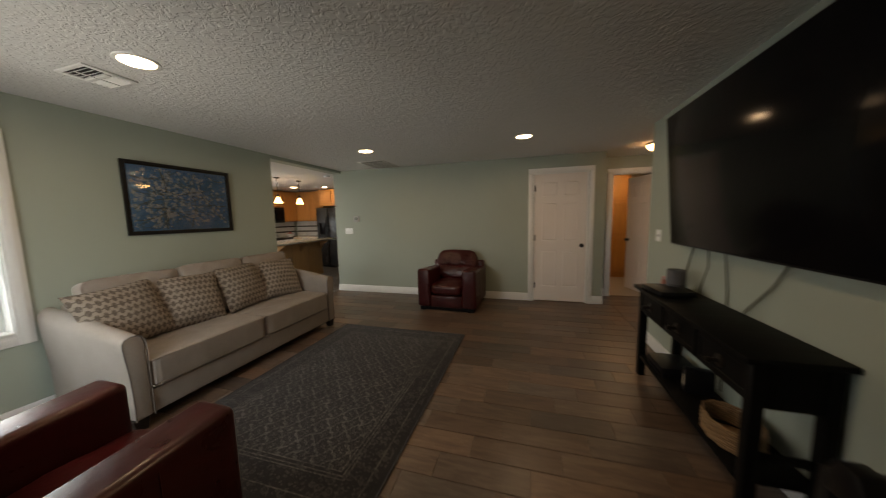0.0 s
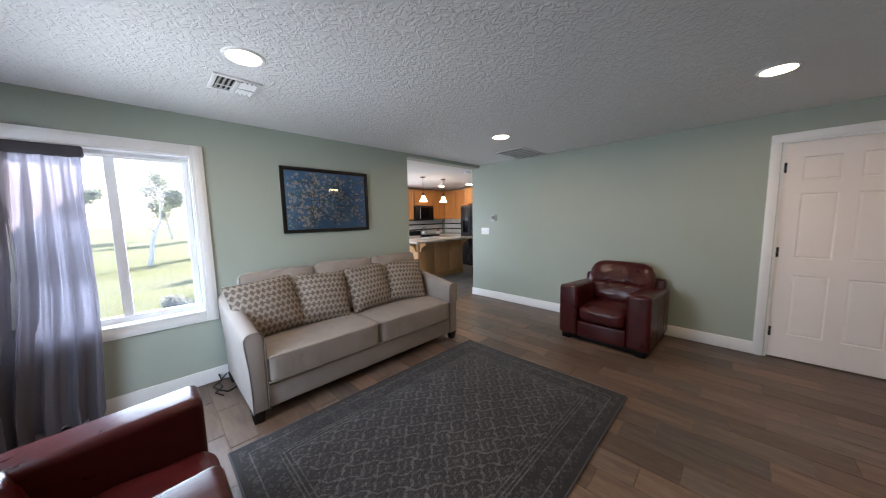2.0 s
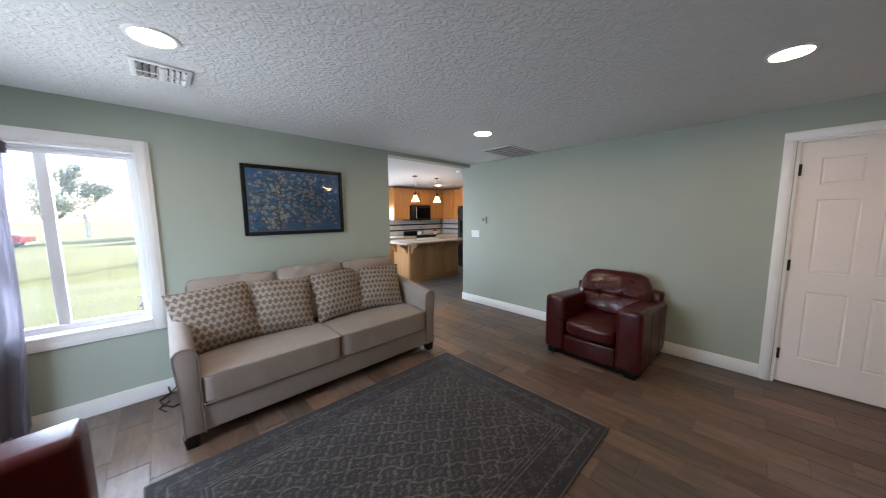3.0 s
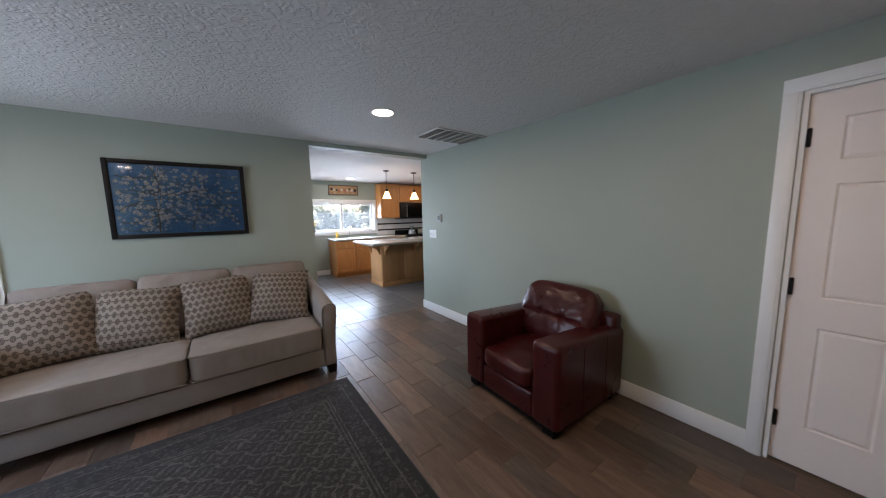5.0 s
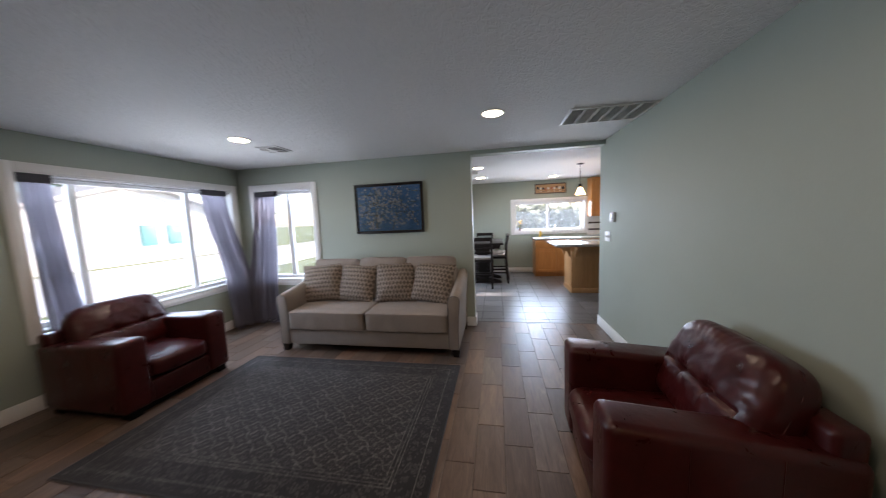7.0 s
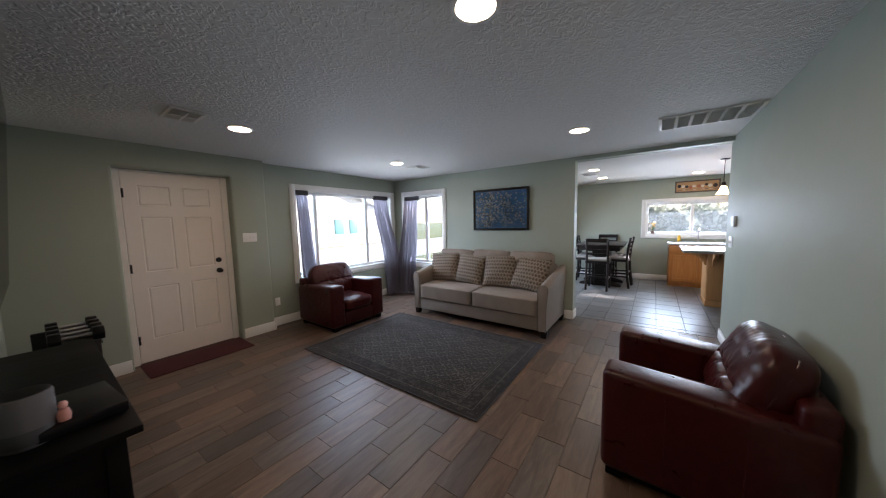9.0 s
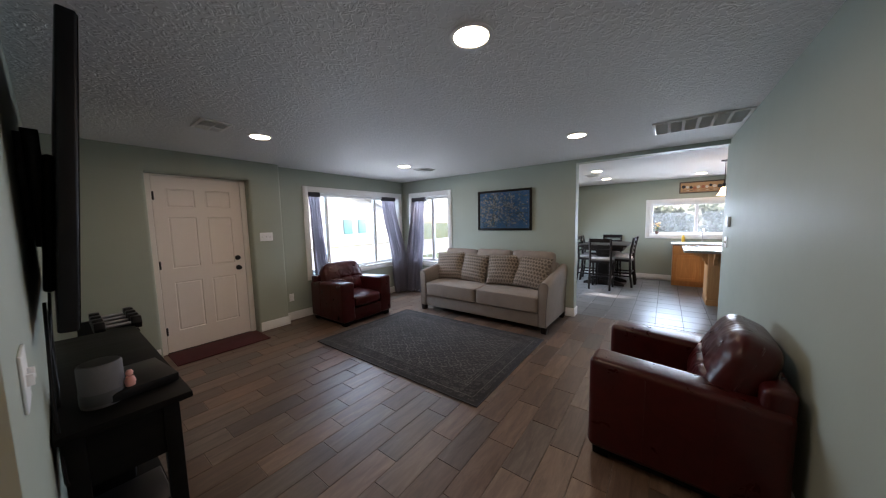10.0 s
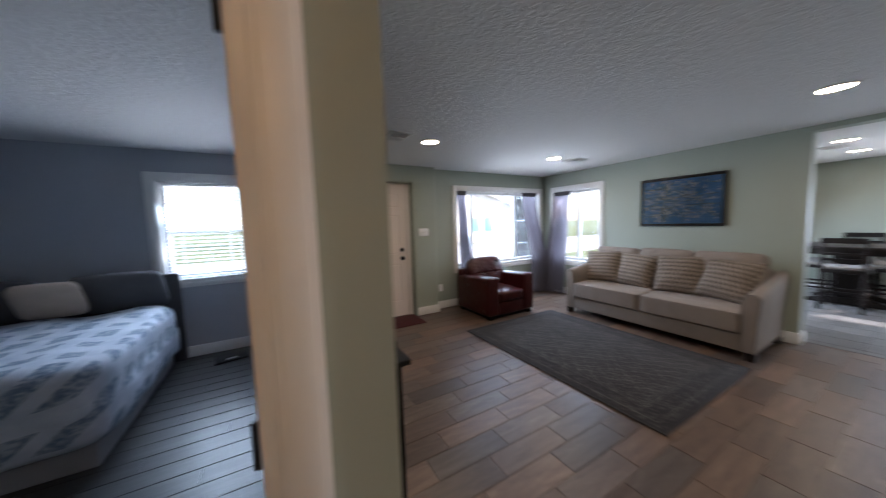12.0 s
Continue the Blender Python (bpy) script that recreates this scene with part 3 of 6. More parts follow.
# ---- doors ----
def panelled(w, h, t, xs, zs, depth=0.009, rim=0.022, raise_by=0.006):
    """A slab along x with sunk and raised panels on both faces; xs, zs: edges of the panels."""
    own = bmesh.new()
    gx = sorted({0.0, w, *[v for p in xs for v in p]})
    gz = sorted({0.0, h, *[v for p in zs for v in p]})
    for y, flip in ((0.0, 1), (-t, -1)):
        vs = {(i, j): own.verts.new((x, y, z)) for i, x in enumerate(gx) for j, z in enumerate(gz)}
        cells = []
        for i in range(len(gx) - 1):
            for j in range(len(gz) - 1):
                q = [vs[i, j], vs[i + 1, j], vs[i + 1, j + 1], vs[i, j + 1]]
                f = own.faces.new(q[::-1] if flip > 0 else q)
                cx, cz = (gx[i] + gx[i + 1]) / 2, (gz[j] + gz[j + 1]) / 2
                if any(a < cx < b for a, b in xs) and any(a < cz < b for a, b in zs):
                    cells.append(f)
        own.normal_update()
        bmesh.ops.inset_individual(own, faces=cells, thickness=rim * 0.5, depth=-depth)
        bmesh.ops.inset_individual(own, faces=cells, thickness=rim, depth=raise_by)
    own.edges.ensure_lookup_table()
    edge = [e for e in own.edges if e.is_boundary]
    bmesh.ops.bridge_loops(own, edges=edge)
    return own


def knob(parent, x, z, y=0.0, side=1, material=None, r=0.027):
    m = pose(x, y, z, -90 * side, 0, 0)
    bm = lathe([(0.0, 0.0), (0.032, 0.0), (0.032, 0.006), (0.012, 0.010), (0.011, 0.03), (r * 0.8, 0.036), (r, 0.048), (r * 0.85, 0.06), (0, 0.064)], 20)
    return part("knob", bm, material or BLACKM, parent, "dark oil-rubbed knob", at=m)


def hinge(parent, x, z, y, material=None, w=0.018):
    bm = box(x - w / 2, y, z - 0.045, x + w / 2, y + 0.004, z + 0.045, 0.001)
    tube([(x, y + 0.006, z - 0.047), (x, y + 0.006, z + 0.047)], 0.006, 8, bm=bm)
    return part("hinge", bm, material or BLACKM, parent, "dark hinge")


SIX_Z = ((0.235, 0.81), (0.97, 1.56), (1.675, 1.885))


def six_panel_door(name, w, h, at, knob_x, hinge_x, label, hinge_y=0.002, knob_z=0.90):
    ob = thing(name, 0, 0, 0, 0, label, "door", "", "structure")
    ob.matrix_world = at
    c = w / 2
    part("slab", panelled(w, h, 0.04, ((0.115, c - 0.05), (c + 0.05, w - 0.115)), SIX_Z), DOORW, ob, smooth=False)
    knob(ob, knob_x, knob_z, 0.0, 1)
    for z in (0.25, 1.02, 1.80):
        hinge(ob, hinge_x, z, hinge_y)
    return ob


# entry door, shut: its face looks into the room
entry = six_panel_door("door_1", 0.845, 2.02, pose(-0.135, 0.135, 0.012), 0.08, 0.838, "white six-panel entry door, shut, with black hardware")
bm = lathe([(0, 0), (0.03, 0), (0.03, 0.012), (0.024, 0.018), (0, 0.02)], 20)
box(-0.004, -0.016, 0.018, 0.004, 0.016, 0.034, 0.002, bm=bm)
part("deadbolt", bm, BLACKM, entry, "round black deadbolt", at=pose(0.08, 0, 1.03, -90))
bm = box(DX0 + 0.001, SY - 0.16, 0, -0.139, 0.142, 2.053, 0.004)
box(0.714, SY - 0.16, 0, DX1 - 0.001, 0.142, 2.053, 0.004, bm=bm)
box(-0.139, SY - 0.16, 2.036, 0.714, 0.138, 2.053, bm=bm)
solid("door_frame", bm, plain("cream_frame_paint", (0.78, 0.74, 0.70), 0.5, 0.04), "cream painted entry door frame", "door frame", "structure", smooth=False)
solid("threshold", box(-0.138, SY - 0.15, -0.003, 0.713, 0.165, 0.010, 0.004), BRONZE, "dark metal door threshold", "threshold", "structure")
# closet door, shut: its face looks towards -y
six_panel_door("door_2", 0.76, 2.02, pose(1.082, NY + 0.028, 0.01, 0, 0, 180), 0.06, 0.752, "white six-panel closet door, shut, with a black knob", 0.004)
# utility room door, open into the room behind
six_panel_door("door_3", 0.62, 2.01, pose(2.16, HB + 0.14, 0.01, 0, 0, 107), 0.565, 0.006, "white six-panel door standing open into the utility room", 0.0)
bedroom_door = six_panel_door("door_4", 0.73, 2.01, pose(1.70, TY - 0.135, 0.01, 0, 0, -93.5), 0.67, 0.004, "white six-panel bedroom door folded back against the wall")
for z in (0.28, 1.15, 1.83):
    bm = box(1.685, TY - 0.118, z - 0.05, 1.688, TY - 0.075, z + 0.05)
    solid("hinge_leaf", bm, BLACKM, "dark hinge leaf let into the door jamb", "hinge", "structure")


# ---- rug ----
def rug_material():
    k = Nodes("woven_rug")
    sep = k.n("ShaderNodeSeparateXYZ")
    k.put(sep.inputs[0], k.obj)
    X, Y = sep.outputs[0], sep.outputs[1]
    worn = k.noise(60, 4, 0.7)
    patch = k.noise(5, 4, 0.6)

    def wave(v, per, ph=0.0):
        return k.math("SINE", k.math("ADD", k.math("MULTIPLY", v, math.tau / per), ph))
    # ogee lattice: scrolling stems crossing in a diamond net, a small flower in each cell
    wob = k.math("MULTIPLY", k.math("SUBTRACT", k.noise(20, 2), 0.5), 0.012)
    U = k.math("DIVIDE", k.math("ADD", X, wob), 0.125)
    V = k.math("DIVIDE", k.math("ADD", Y, wob), 0.150)
    U = k.math("ADD", U, k.math("MULTIPLY", wave(V, 1.0), 0.10))
    V = k.math("ADD", V, k.math("MULTIPLY", wave(U, 0.5), 0.07))
    p = k.math("SUBTRACT", k.math("FRACT", k.math("ADD", U, V)), 0.5)
    q = k.math("SUBTRACT", k.math("FRACT", k.math("SUBTRACT", U, V)), 0.5)
    ap, aq = k.math("ABSOLUTE", p), k.math("ABSOLUTE", q)
    rim = k.math("MAXIMUM", ap, aq)
    stem = k.math("GREATER_THAN", rim, k.math("ADD", 0.418, k.math("MULTIPLY", wave(k.math("ADD", p, q), 0.25), 0.03)))
    curl = k.math("LESS_THAN", k.math("ABSOLUTE", k.math("SUBTRACT", rim, k.math("ADD", 0.29, k.math("MULTIPLY", wave(k.math("SUBTRACT", p, q), 0.34), 0.05)))), 0.034)
    rad = k.math("SQRT", k.math("ADD", k.math("MULTIPLY", p, p), k.math("MULTIPLY", q, q)))
    ang = k.math("ARCTAN2", q, p)
    lobes = k.math("ADD", 0.165, k.math("MULTIPLY", k.math("COSINE", k.math("MULTIPLY", ang, 6.0)), 0.055))
    bud = k.math("MULTIPLY", k.math("LESS_THAN", rad, lobes), k.math("GREATER_THAN", rad, 0.055))
    vein = k.n("ShaderNodeTexVoronoi", Scale=44.0)
    vein.feature = "DISTANCE_TO_EDGE"
    k.put(vein.inputs["Vector"], k.obj)
    fleck = k.math("MULTIPLY", k.math("LESS_THAN", vein.outputs[0], 0.07), 0.10)
    pat = k.math("MAXIMUM", k.math("MAXIMUM", k.math("MULTIPLY", stem, 0.9), k.math("MULTIPLY", curl, 0.35)), k.math("MULTIPLY", bud, 0.8))
    pat = k.math("MAXIMUM", pat, fleck)
    # border bands: finer scrolling figure between thin lines
    ex = k.math("SUBTRACT", 0.796, k.math("ABSOLUTE", X))
    ey = k.math("SUBTRACT", 1.14, k.math("ABSOLUTE", Y))
    edge = k.math("MINIMUM", ex, ey)
    warp = k.n("ShaderNodeVectorMath")
    warp.operation = "ADD"
    k.put(warp.inputs[0], k.obj)
    k.put(warp.inputs[1], k.n("ShaderNodeCombineXYZ", X=k.math("MULTIPLY", k.noise(30, 2), 0.03), Y=k.math("MULTIPLY", k.noise(26, 2), 0.03)).outputs[0])
    vor = k.n("ShaderNodeTexVoronoi", Scale=17.0)
    k.put(vor.inputs["Vector"], warp.outputs[0])
    ringed = k.math("LESS_THAN", k.math("ABSOLUTE", k.math("SUBTRACT", vor.outputs["Distance"], 0.30)), 0.085)
    heart = k.math("LESS_THAN", vor.outputs["Distance"], 0.11)
    leaf = k.n("ShaderNodeTexVoronoi", Scale=40.0)
    k.put(leaf.inputs["Vector"], warp.outputs[0])
    leafy_dots = k.math("LESS_THAN", leaf.outputs["Distance"], 0.36)
    scroll = k.math("MULTIPLY", k.math("MAXIMUM", k.math("MAXIMUM", ringed, heart), leafy_dots), 0.45)
    inb = k.math("LESS_THAN", edge, 0.26)
    pat = k.math("ADD", k.math("MULTIPLY", pat, k.math("SUBTRACT", 1.0, inb)), k.math("MULTIPLY", scroll, inb))
    for e in (0.085, 0.215, 0.236, 0.262):
        ln = k.math("LESS_THAN", k.math("ABSOLUTE", k.math("SUBTRACT", edge, e)), 0.004)
        pat = k.math("MAXIMUM", pat, ln)
    pat = k.math("MULTIPLY", pat, k.math("GREATER_THAN", edge, 0.035))
    keep = k.ramp(k.math("ADD", k.math("MULTIPLY", worn, 0.7), k.math("MULTIPLY", patch, 0.3)), (0.40, (0.12,) * 3), (0.60, (1, 1, 1)))
    f = k.math("MULTIPLY", pat, keep)
    pile = k.noise(700, 1)
    ground_c = k.ramp(k.math("ADD", k.math("MULTIPLY", pile, 0.6), k.math("MULTIPLY", patch, 0.4)), (0.3, (0.017, 0.016, 0.017)), (0.7, (0.036, 0.034, 0.034)))
    light_c = k.ramp(pile, (0.3, (0.085, 0.079, 0.074)), (0.7, (0.155, 0.145, 0.134)))
    col = k.mix(f, ground_c, light_c)
    k.bump(k.math("ADD", k.math("MULTIPLY", pile, 0.6), k.math("MULTIPLY", f, 0.4)), 0.5, 0.004)
    return k.set(Base_Color=col, Roughness=0.95, Specular_IOR_Level=0.15, Sheen_Weight=0.06, Sheen_Roughness=0.5)


rug = thing("area_rug", -1.274, 2.391, 0, 0, "dark grey woven area rug with a pale worn lattice pattern", "rug")
part("woven_field", box(-0.796, -1.142, 0.002, 0.796, 1.142, 0.012, 0.004), rug_material(), rug)
bm = tube([(-0.796, -1.142, 0.007), (0.796, -1.142, 0.007), (0.796, 1.142, 0.007), (-0.796, 1.142, 0.007), (-0.796, -1.142, 0.007)], 0.0068, 8)
part("bound_edge", bm, fabric("rug_binding", (0.045, 0.044, 0.047), 600), rug)

mat_bm = box(-0.46, -0.23, 0.001, 0.46, 0.23, 0.011, 0.004)
k = Nodes("red_coir")
k.bump(k.noise(300, 2), 0.6, 0.004)
mat_m = k.set(Base_Color=k.ramp(k.math("ADD", k.math("MULTIPLY", k.noise(300, 2), 0.6), k.math("MULTIPLY", k.noise(4), 0.4)), (0.3, (0.035, 0.006, 0.008)), (0.7, (0.085, 0.013, 0.016))), Roughness=0.97)
door_mat = solid("door_mat", mat_bm, mat_m, "dark red doormat in front of the entry door", "doormat", at=pose(0.27, 0.40, 0))


# ---- sofa ----
def pillow_material():
    k = Nodes("patterned_pillow_weave")
    sep = k.n("ShaderNodeSeparateXYZ")
    k.put(sep.inputs[0], k.obj)
    X, Z = sep.outputs[0], sep.outputs[1]
    row = k.math("FLOOR", k.math("DIVIDE", Z, 0.052))
    sh = k.math("MULTIPLY", k.math("MODULO", k.math("ABSOLUTE", row), 2.0), 0.5)
    u = k.math("SUBTRACT", k.math("FRACT", k.math("ADD", k.math("DIVIDE", X, 0.043), sh)), 0.5)
    v = k.math("SUBTRACT", k.math("FRACT", k.math("DIVIDE", Z, 0.052)), 0.5)
    av = k.math("ABSOLUTE", v)
    eu, ev = k.math("DIVIDE", u, 0.30), k.math("DIVIDE", v, 0.44)
    f = k.math("LESS_THAN", k.math("ADD", k.math("MULTIPLY", eu, eu), k.math("MULTIPLY", ev, ev)), 1.0)
    f = k.math("MAXIMUM", f, k.math("LESS_THAN", av, 0.075))
    f = k.math("MULTIPLY", f, k.ramp(k.noise(160, 2), (0.30, (0.25,) * 3), (0.5, (1,) * 3)))
    th = k.noise(500, 1)
    col = k.mix(f, k.ramp(th, (0.3, (0.22, 0.183, 0.148)), (0.7, (0.30, 0.25, 0.205))), k.ramp(th, (0.3, (0.07, 0.055, 0.045)), (0.7, (0.115, 0.092, 0.075))))
    k.bump(th, 0.3, 0.002)
    return k.set(Base_Color=col, Roughness=0.95, Specular_IOR_Level=0.2)


def sofa_arm(side):
    """Flared arm; side -1 or 1."""
    prof = [(0.985, 0.085), (0.985, 0.60), (0.990, 0.64), (1.005, 0.672), (1.03, 0.687), (1.062, 0.689), (1.09, 0.678), (1.106, 0.655), (1.109, 0.62), (1.103, 0.54), (1.092, 0.42), (1.086, 0.30), (1.085, 0.20), (1.086, 0.085)]
    prof = [(side * (a - 0.045 + 0.012 * (0.25 - abs(b - 0.28)) * 0), b) for a, b in prof]
    own = prism(prof, 0.905, "y", 0.012, 3)
    bmesh.ops.translate(own, verts=list(own.verts), vec=(0, -0.415, 0))
    for v in own.verts:
        if v.co.z > 0.45:
            v.co.z += (v.co.z - 0.45) / 0.24 * (0.14 * (v.co.y + 0.415) / 0.905 - 0.025)
    pipe = tube([(a - side * 0.004, -0.412, b - 0.004 - max(0.0, b - 0.45) * 0.104) for a, b in prof], 0.005, 6)
    return own, pipe


sofa = thing("sofa", -2.655, 2.465, 0, 90, "oatmeal linen three-seat sofa with flared arms and dark feet", "sofa")
for side in (-1, 1):
    bm, pipe = sofa_arm(side)
    arm = part("arm", bm, LINEN, sofa)
    part("piping", pipe, PIPING, arm, "grey piped edge")
part("base_frame", box(-0.942, -0.405, 0.085, 0.942, 0.485, 0.258, 0.014, 3), LINEN, sofa)
part("back_frame", box(-0.96, 0.31, 0.275, 0.96, 0.492, 0.82, 0.05, 4), LINEN, sofa)
for i, x in enumerate((-0.47, 0.47)):
    own = cushion(0.935, 0.74, 0.222, 0.25, 0.005, 44, 0.12, i + 1, 15.0)
    for v in own.verts:
        if v.co.y < -0.33 and abs(v.co.z) < 0.098:
            q = noise.noise(Vector((v.co.x * 6, i * 3.0, 0)))
            v.co.y += (0.0018 * math.sin(v.co.x * 88 + 9 * q) + 0.004 * q) * max(0.0, 1 - abs(v.co.z) / 0.10) ** 0.4
    seat = part("seat_cushion", own, LINEN, sofa, at=pose(x, -0.06, 0.368))
    for z in (-0.092, 0.092):
        pts = [(0.461 * sx, sy, z) for sx, sy in ((-1, 0.34), (-1, -0.345), (-0.985, -0.365), (0.985, -0.365), (1, -0.345), (1, 0.34))]
        part("piping", tube(pts, 0.005, 6), LINEN, seat)
for i, (x, w) in enumerate(((-0.63, 0.63), (0.0, 0.62), (0.63, 0.63))):
    part("back_cushion", cushion(w, 0.52, 0.20, 0.30, 0.014, 24, 0.30, i + 5, 11.0), LINEN, sofa, at=pose(x, 0.222, 0.735 - 0.012 * (i == 0), 76, 0, 0))
for x in (-1.005, 1.005):
    for y in (-0.365, 0.43):
        bm = prism([(-0.032, 0.0), (0.032, 0.0), (0.044, 0.084), (-0.044, 0.084)], 0.07, "y", 0.005, m=pose(x, y - 0.035, 0))
        part("foot", bm, DARKWOOD, sofa, "dark tapered foot")
def square_pillow(w, h, t, seed, n=22):
    """A stuffed square: pointed corners, bowed sides, two swollen faces."""
    own = bmesh.new()
    for side in (1, -1):
        g = []
        for i in range(n + 1):
            row = []
            for j in range(n + 1):
                u, v = 2 * i / n - 1, 2 * j / n - 1
                x = u * w / 2 * (1 - 0.07 * (1 - v * v))
                y = v * h / 2 * (1 - 0.07 * (1 - u * u))
                f = max(0.0, (1 - abs(u) ** 2.6) * (1 - abs(v) ** 2.6)) ** 0.55
                crumple = noise.noise(Vector((u * 2.1 + seed * 3.7, v * 2.1, side))) * 0.014 + noise.noise(Vector((u * 5 + seed, v * 5, side))) * 0.005
                row.append(own.verts.new((x, y, side * f * t / 2 + crumple * f)))
            g.append(row)
        for i in range(n):
            for j in range(n):
                q = (g[i][j], g[i + 1][j], g[i + 1][j + 1], g[i][j + 1])
                own.faces.new(q if side > 0 else q[::-1])
    bmesh.ops.remove_doubles(own, verts=list(own.verts), dist=1e-4)
    return own


PILLOW = pillow_material()
for i, (y, x, z, lean, tw, roll) in enumerate(((1.685, -2.735, 0.70, 66, 6, 4), (2.16, -2.755, 0.69, 68, -5, -3), (2.67, -2.755, 0.70, 68, 4, 2), (3.14, -2.735, 0.70, 64, -7, -5))):
    bm = square_pillow(0.55 if i == 0 else 0.52, 0.50, 0.20, i + 2)
    pl = solid("throw_pillow", bm, PILLOW, "square beige throw pillow with a brown figure", "pillow", group="throw pillows on the sofa")
    pl.matrix_world = pose(x, y, z, 0, 0, 90 + tw) @ pose(0, 0, 0, lean, 0, 0) @ pose(0, 0, 0, 0, 0, roll)


solid("floor_cable", tube([(WX + 0.02, 1.36, 0.06), (WX + 0.05, 1.37, 0.012), (-3.08, 1.30, 0.006), (-2.98, 1.33, 0.006), (-2.90, 1.38, 0.006), (-2.93, 1.44, 0.006), (-3.02, 1.47, 0.006)], 0.006, 7), BLACK, "black cable lying on the floor behind the sofa", "cable")
solid("floor_cable", tube([(WX + 0.02, 1.42, 0.05), (-3.13, 1.35, 0.006), (-3.02, 1.36, 0.006), (-2.95, 1.30, 0.006), (-2.86, 1.34, 0.006)], 0.005, 7), BLACK, "black cable lying on the floor behind the sofa", "cable")


# ---- leather armchairs ----
def armchair_meshes():
    ob = thing("armchair", 0, 0, 0, 0, "oxblood red leather club armchair with black feet", "armchair", "leather armchairs")
    for s in (-1, 1):
        own = box(s * 0.240, -0.40, 0.055, s * 0.452, 0.44, 0.608, 0.04, 5)
        for v in own.verts:
            if v.co.z > 0.3:
                v.co.z += 0.05 * (0.40 - v.co.y) / 0.80 - 0.03
                v.co.x += s * 0.006 * noise.noise(v.co * 5)
        arm = part("arm", own, RED, ob)
        for y in (-0.115, 0.175):
            part("seam", tube([(s * 0.4505, y, 0.07), (s * 0.4525, y, 0.565)], 0.003, 6), RED, arm)
    part("plinth", box(-0.40, -0.355, 0.008, 0.40, 0.41, 0.06, 0.004), BLACKWOOD, ob, "black recessed plinth")
    part("front_rail", box(-0.244, -0.385, 0.055, 0.244, 0.33, 0.235, 0.018, 3), RED, ob)
    part("seat_cushion", cushion(0.492, 0.68, 0.185, 0.3, 0.005, 14, 0.28, 3, 6.0), RED, ob, at=pose(0, -0.085, 0.325))
    own = box(-0.428, 0.31, 0.055, 0.428, 0.425, 0.672, 0.03, 4)
    for v in own.verts:
        v.co.y += 0.05 * max(0.0, v.co.z - 0.3)
    part("back_frame", own, RED, ob)
    own = cushion(0.69, 0.50, 0.25, 0.22, 0.0035, 58, 0.42, 9, 5.0)
    for v in own.verts:
        x, y = v.co.x, v.co.y
        v.co.x *= 1 - 0.10 * max(0.0, y / 0.25) ** 2
        rim = max(0.0, max(abs(x) / 0.33, abs(y) / 0.25) - 0.45) / 0.55
        around = math.atan2(y, x)
        v.co.z *= 1 + 0.012 * rim * math.sin(around * 34 + 2.5 * noise.noise(Vector((x * 6, y * 6, 3))))
        if v.co.z > 0:
            v.co.z -= 0.016 * math.exp(-((y + 0.035 + 0.05 * x * x) / 0.012) ** 2) * (abs(x) < 0.27)
            for px in (-0.10, 0.10):
                dx, dy = x - px, y + 0.035
                v.co.z -= 0.022 * math.exp(-(dx * dx + dy * dy) / 0.0011)
                v.co.z += 0.004 * math.sin(math.atan2(dy, dx) * 9) * math.exp(-(dx * dx + dy * dy) / 0.006)
    back = part("back_cushion", own, RED, ob, at=pose(0, 0.25, 0.603, 65))
    part("seam", tube([(-0.347, -0.19, 0.0), (-0.346, 0.0, 0.0), (-0.330, 0.14, 0.0), (-0.286, 0.222, 0.0), (0, 0.250, 0), (0.286, 0.222, 0.0), (0.330, 0.14, 0.0), (0.346, 0.0, 0.0), (0.347, -0.19, 0.0)], 0.004, 6), RED, back)
    for x in (-0.37, 0.37):
        for y in (-0.33, 0.365):
            part("foot", box(x - 0.045, y - 0.045, 0.0, x + 0.045, y + 0.045, 0.058, 0.006), BLACKWOOD, ob, "black block foot")
    return ob


chair = armchair_meshes()
chair.matrix_world = pose(-0.918, 4.738, 0, 0, 0, -2)
copy_thing(chair, pose(-1.39, 0.73, 0, 0, 0, 180))


# ---- picture ----
pic = thing("framed_picture", WX, 2.478, 1.629, -90, "black framed print of white blossom on blue", "picture")
PW, PH, FW = 0.972, 0.676, 0.036
frame_m = wood("black_frame_wood", (0.016, 0.014, 0.013), (0.007, 0.006, 0.006), 0.4, "x", 0.4, spec=0.2)
for a in ((-PW / 2, 0.002, -PH / 2, -PW / 2 + FW, 0.03, PH / 2), (PW / 2 - FW, 0.002, -PH / 2, PW / 2, 0.03, PH / 2),
          (-PW / 2 + FW, 0.002, PH / 2 - FW, PW / 2 - FW, 0.03, PH / 2), (-PW / 2 + FW, 0.002, -PH / 2, PW / 2 - FW, 0.03, -PH / 2 + FW)):
    part("frame_rail", box(*a, 0.006), frame_m, pic)
k = Nodes("blue_print")
n1 = k.noise(4, 5, 0.65)
col = k.ramp(k.math("ADD", k.math("MULTIPLY", n1, 0.6), k.math("MULTIPLY", k.noise(40, 3, 0.6, k.stretch(1, 1, 2.5)), 0.4)), (0.3, (0.06, 0.22, 0.58)), (0.5, (0.12, 0.36, 0.80)), (0.72, (0.32, 0.58, 0.90)))
paint_m = k.set(Base_Color=col, Roughness=0.5)
canvas = part("print", box(-PW / 2 + FW, 0.004, -PH / 2 + FW, PW / 2 - FW, 0.012, PH / 2 - FW), paint_m, pic, smooth=False)
rnd = random.Random(5)
twigs, petals = bmesh.new(), bmesh.new()
ends = []


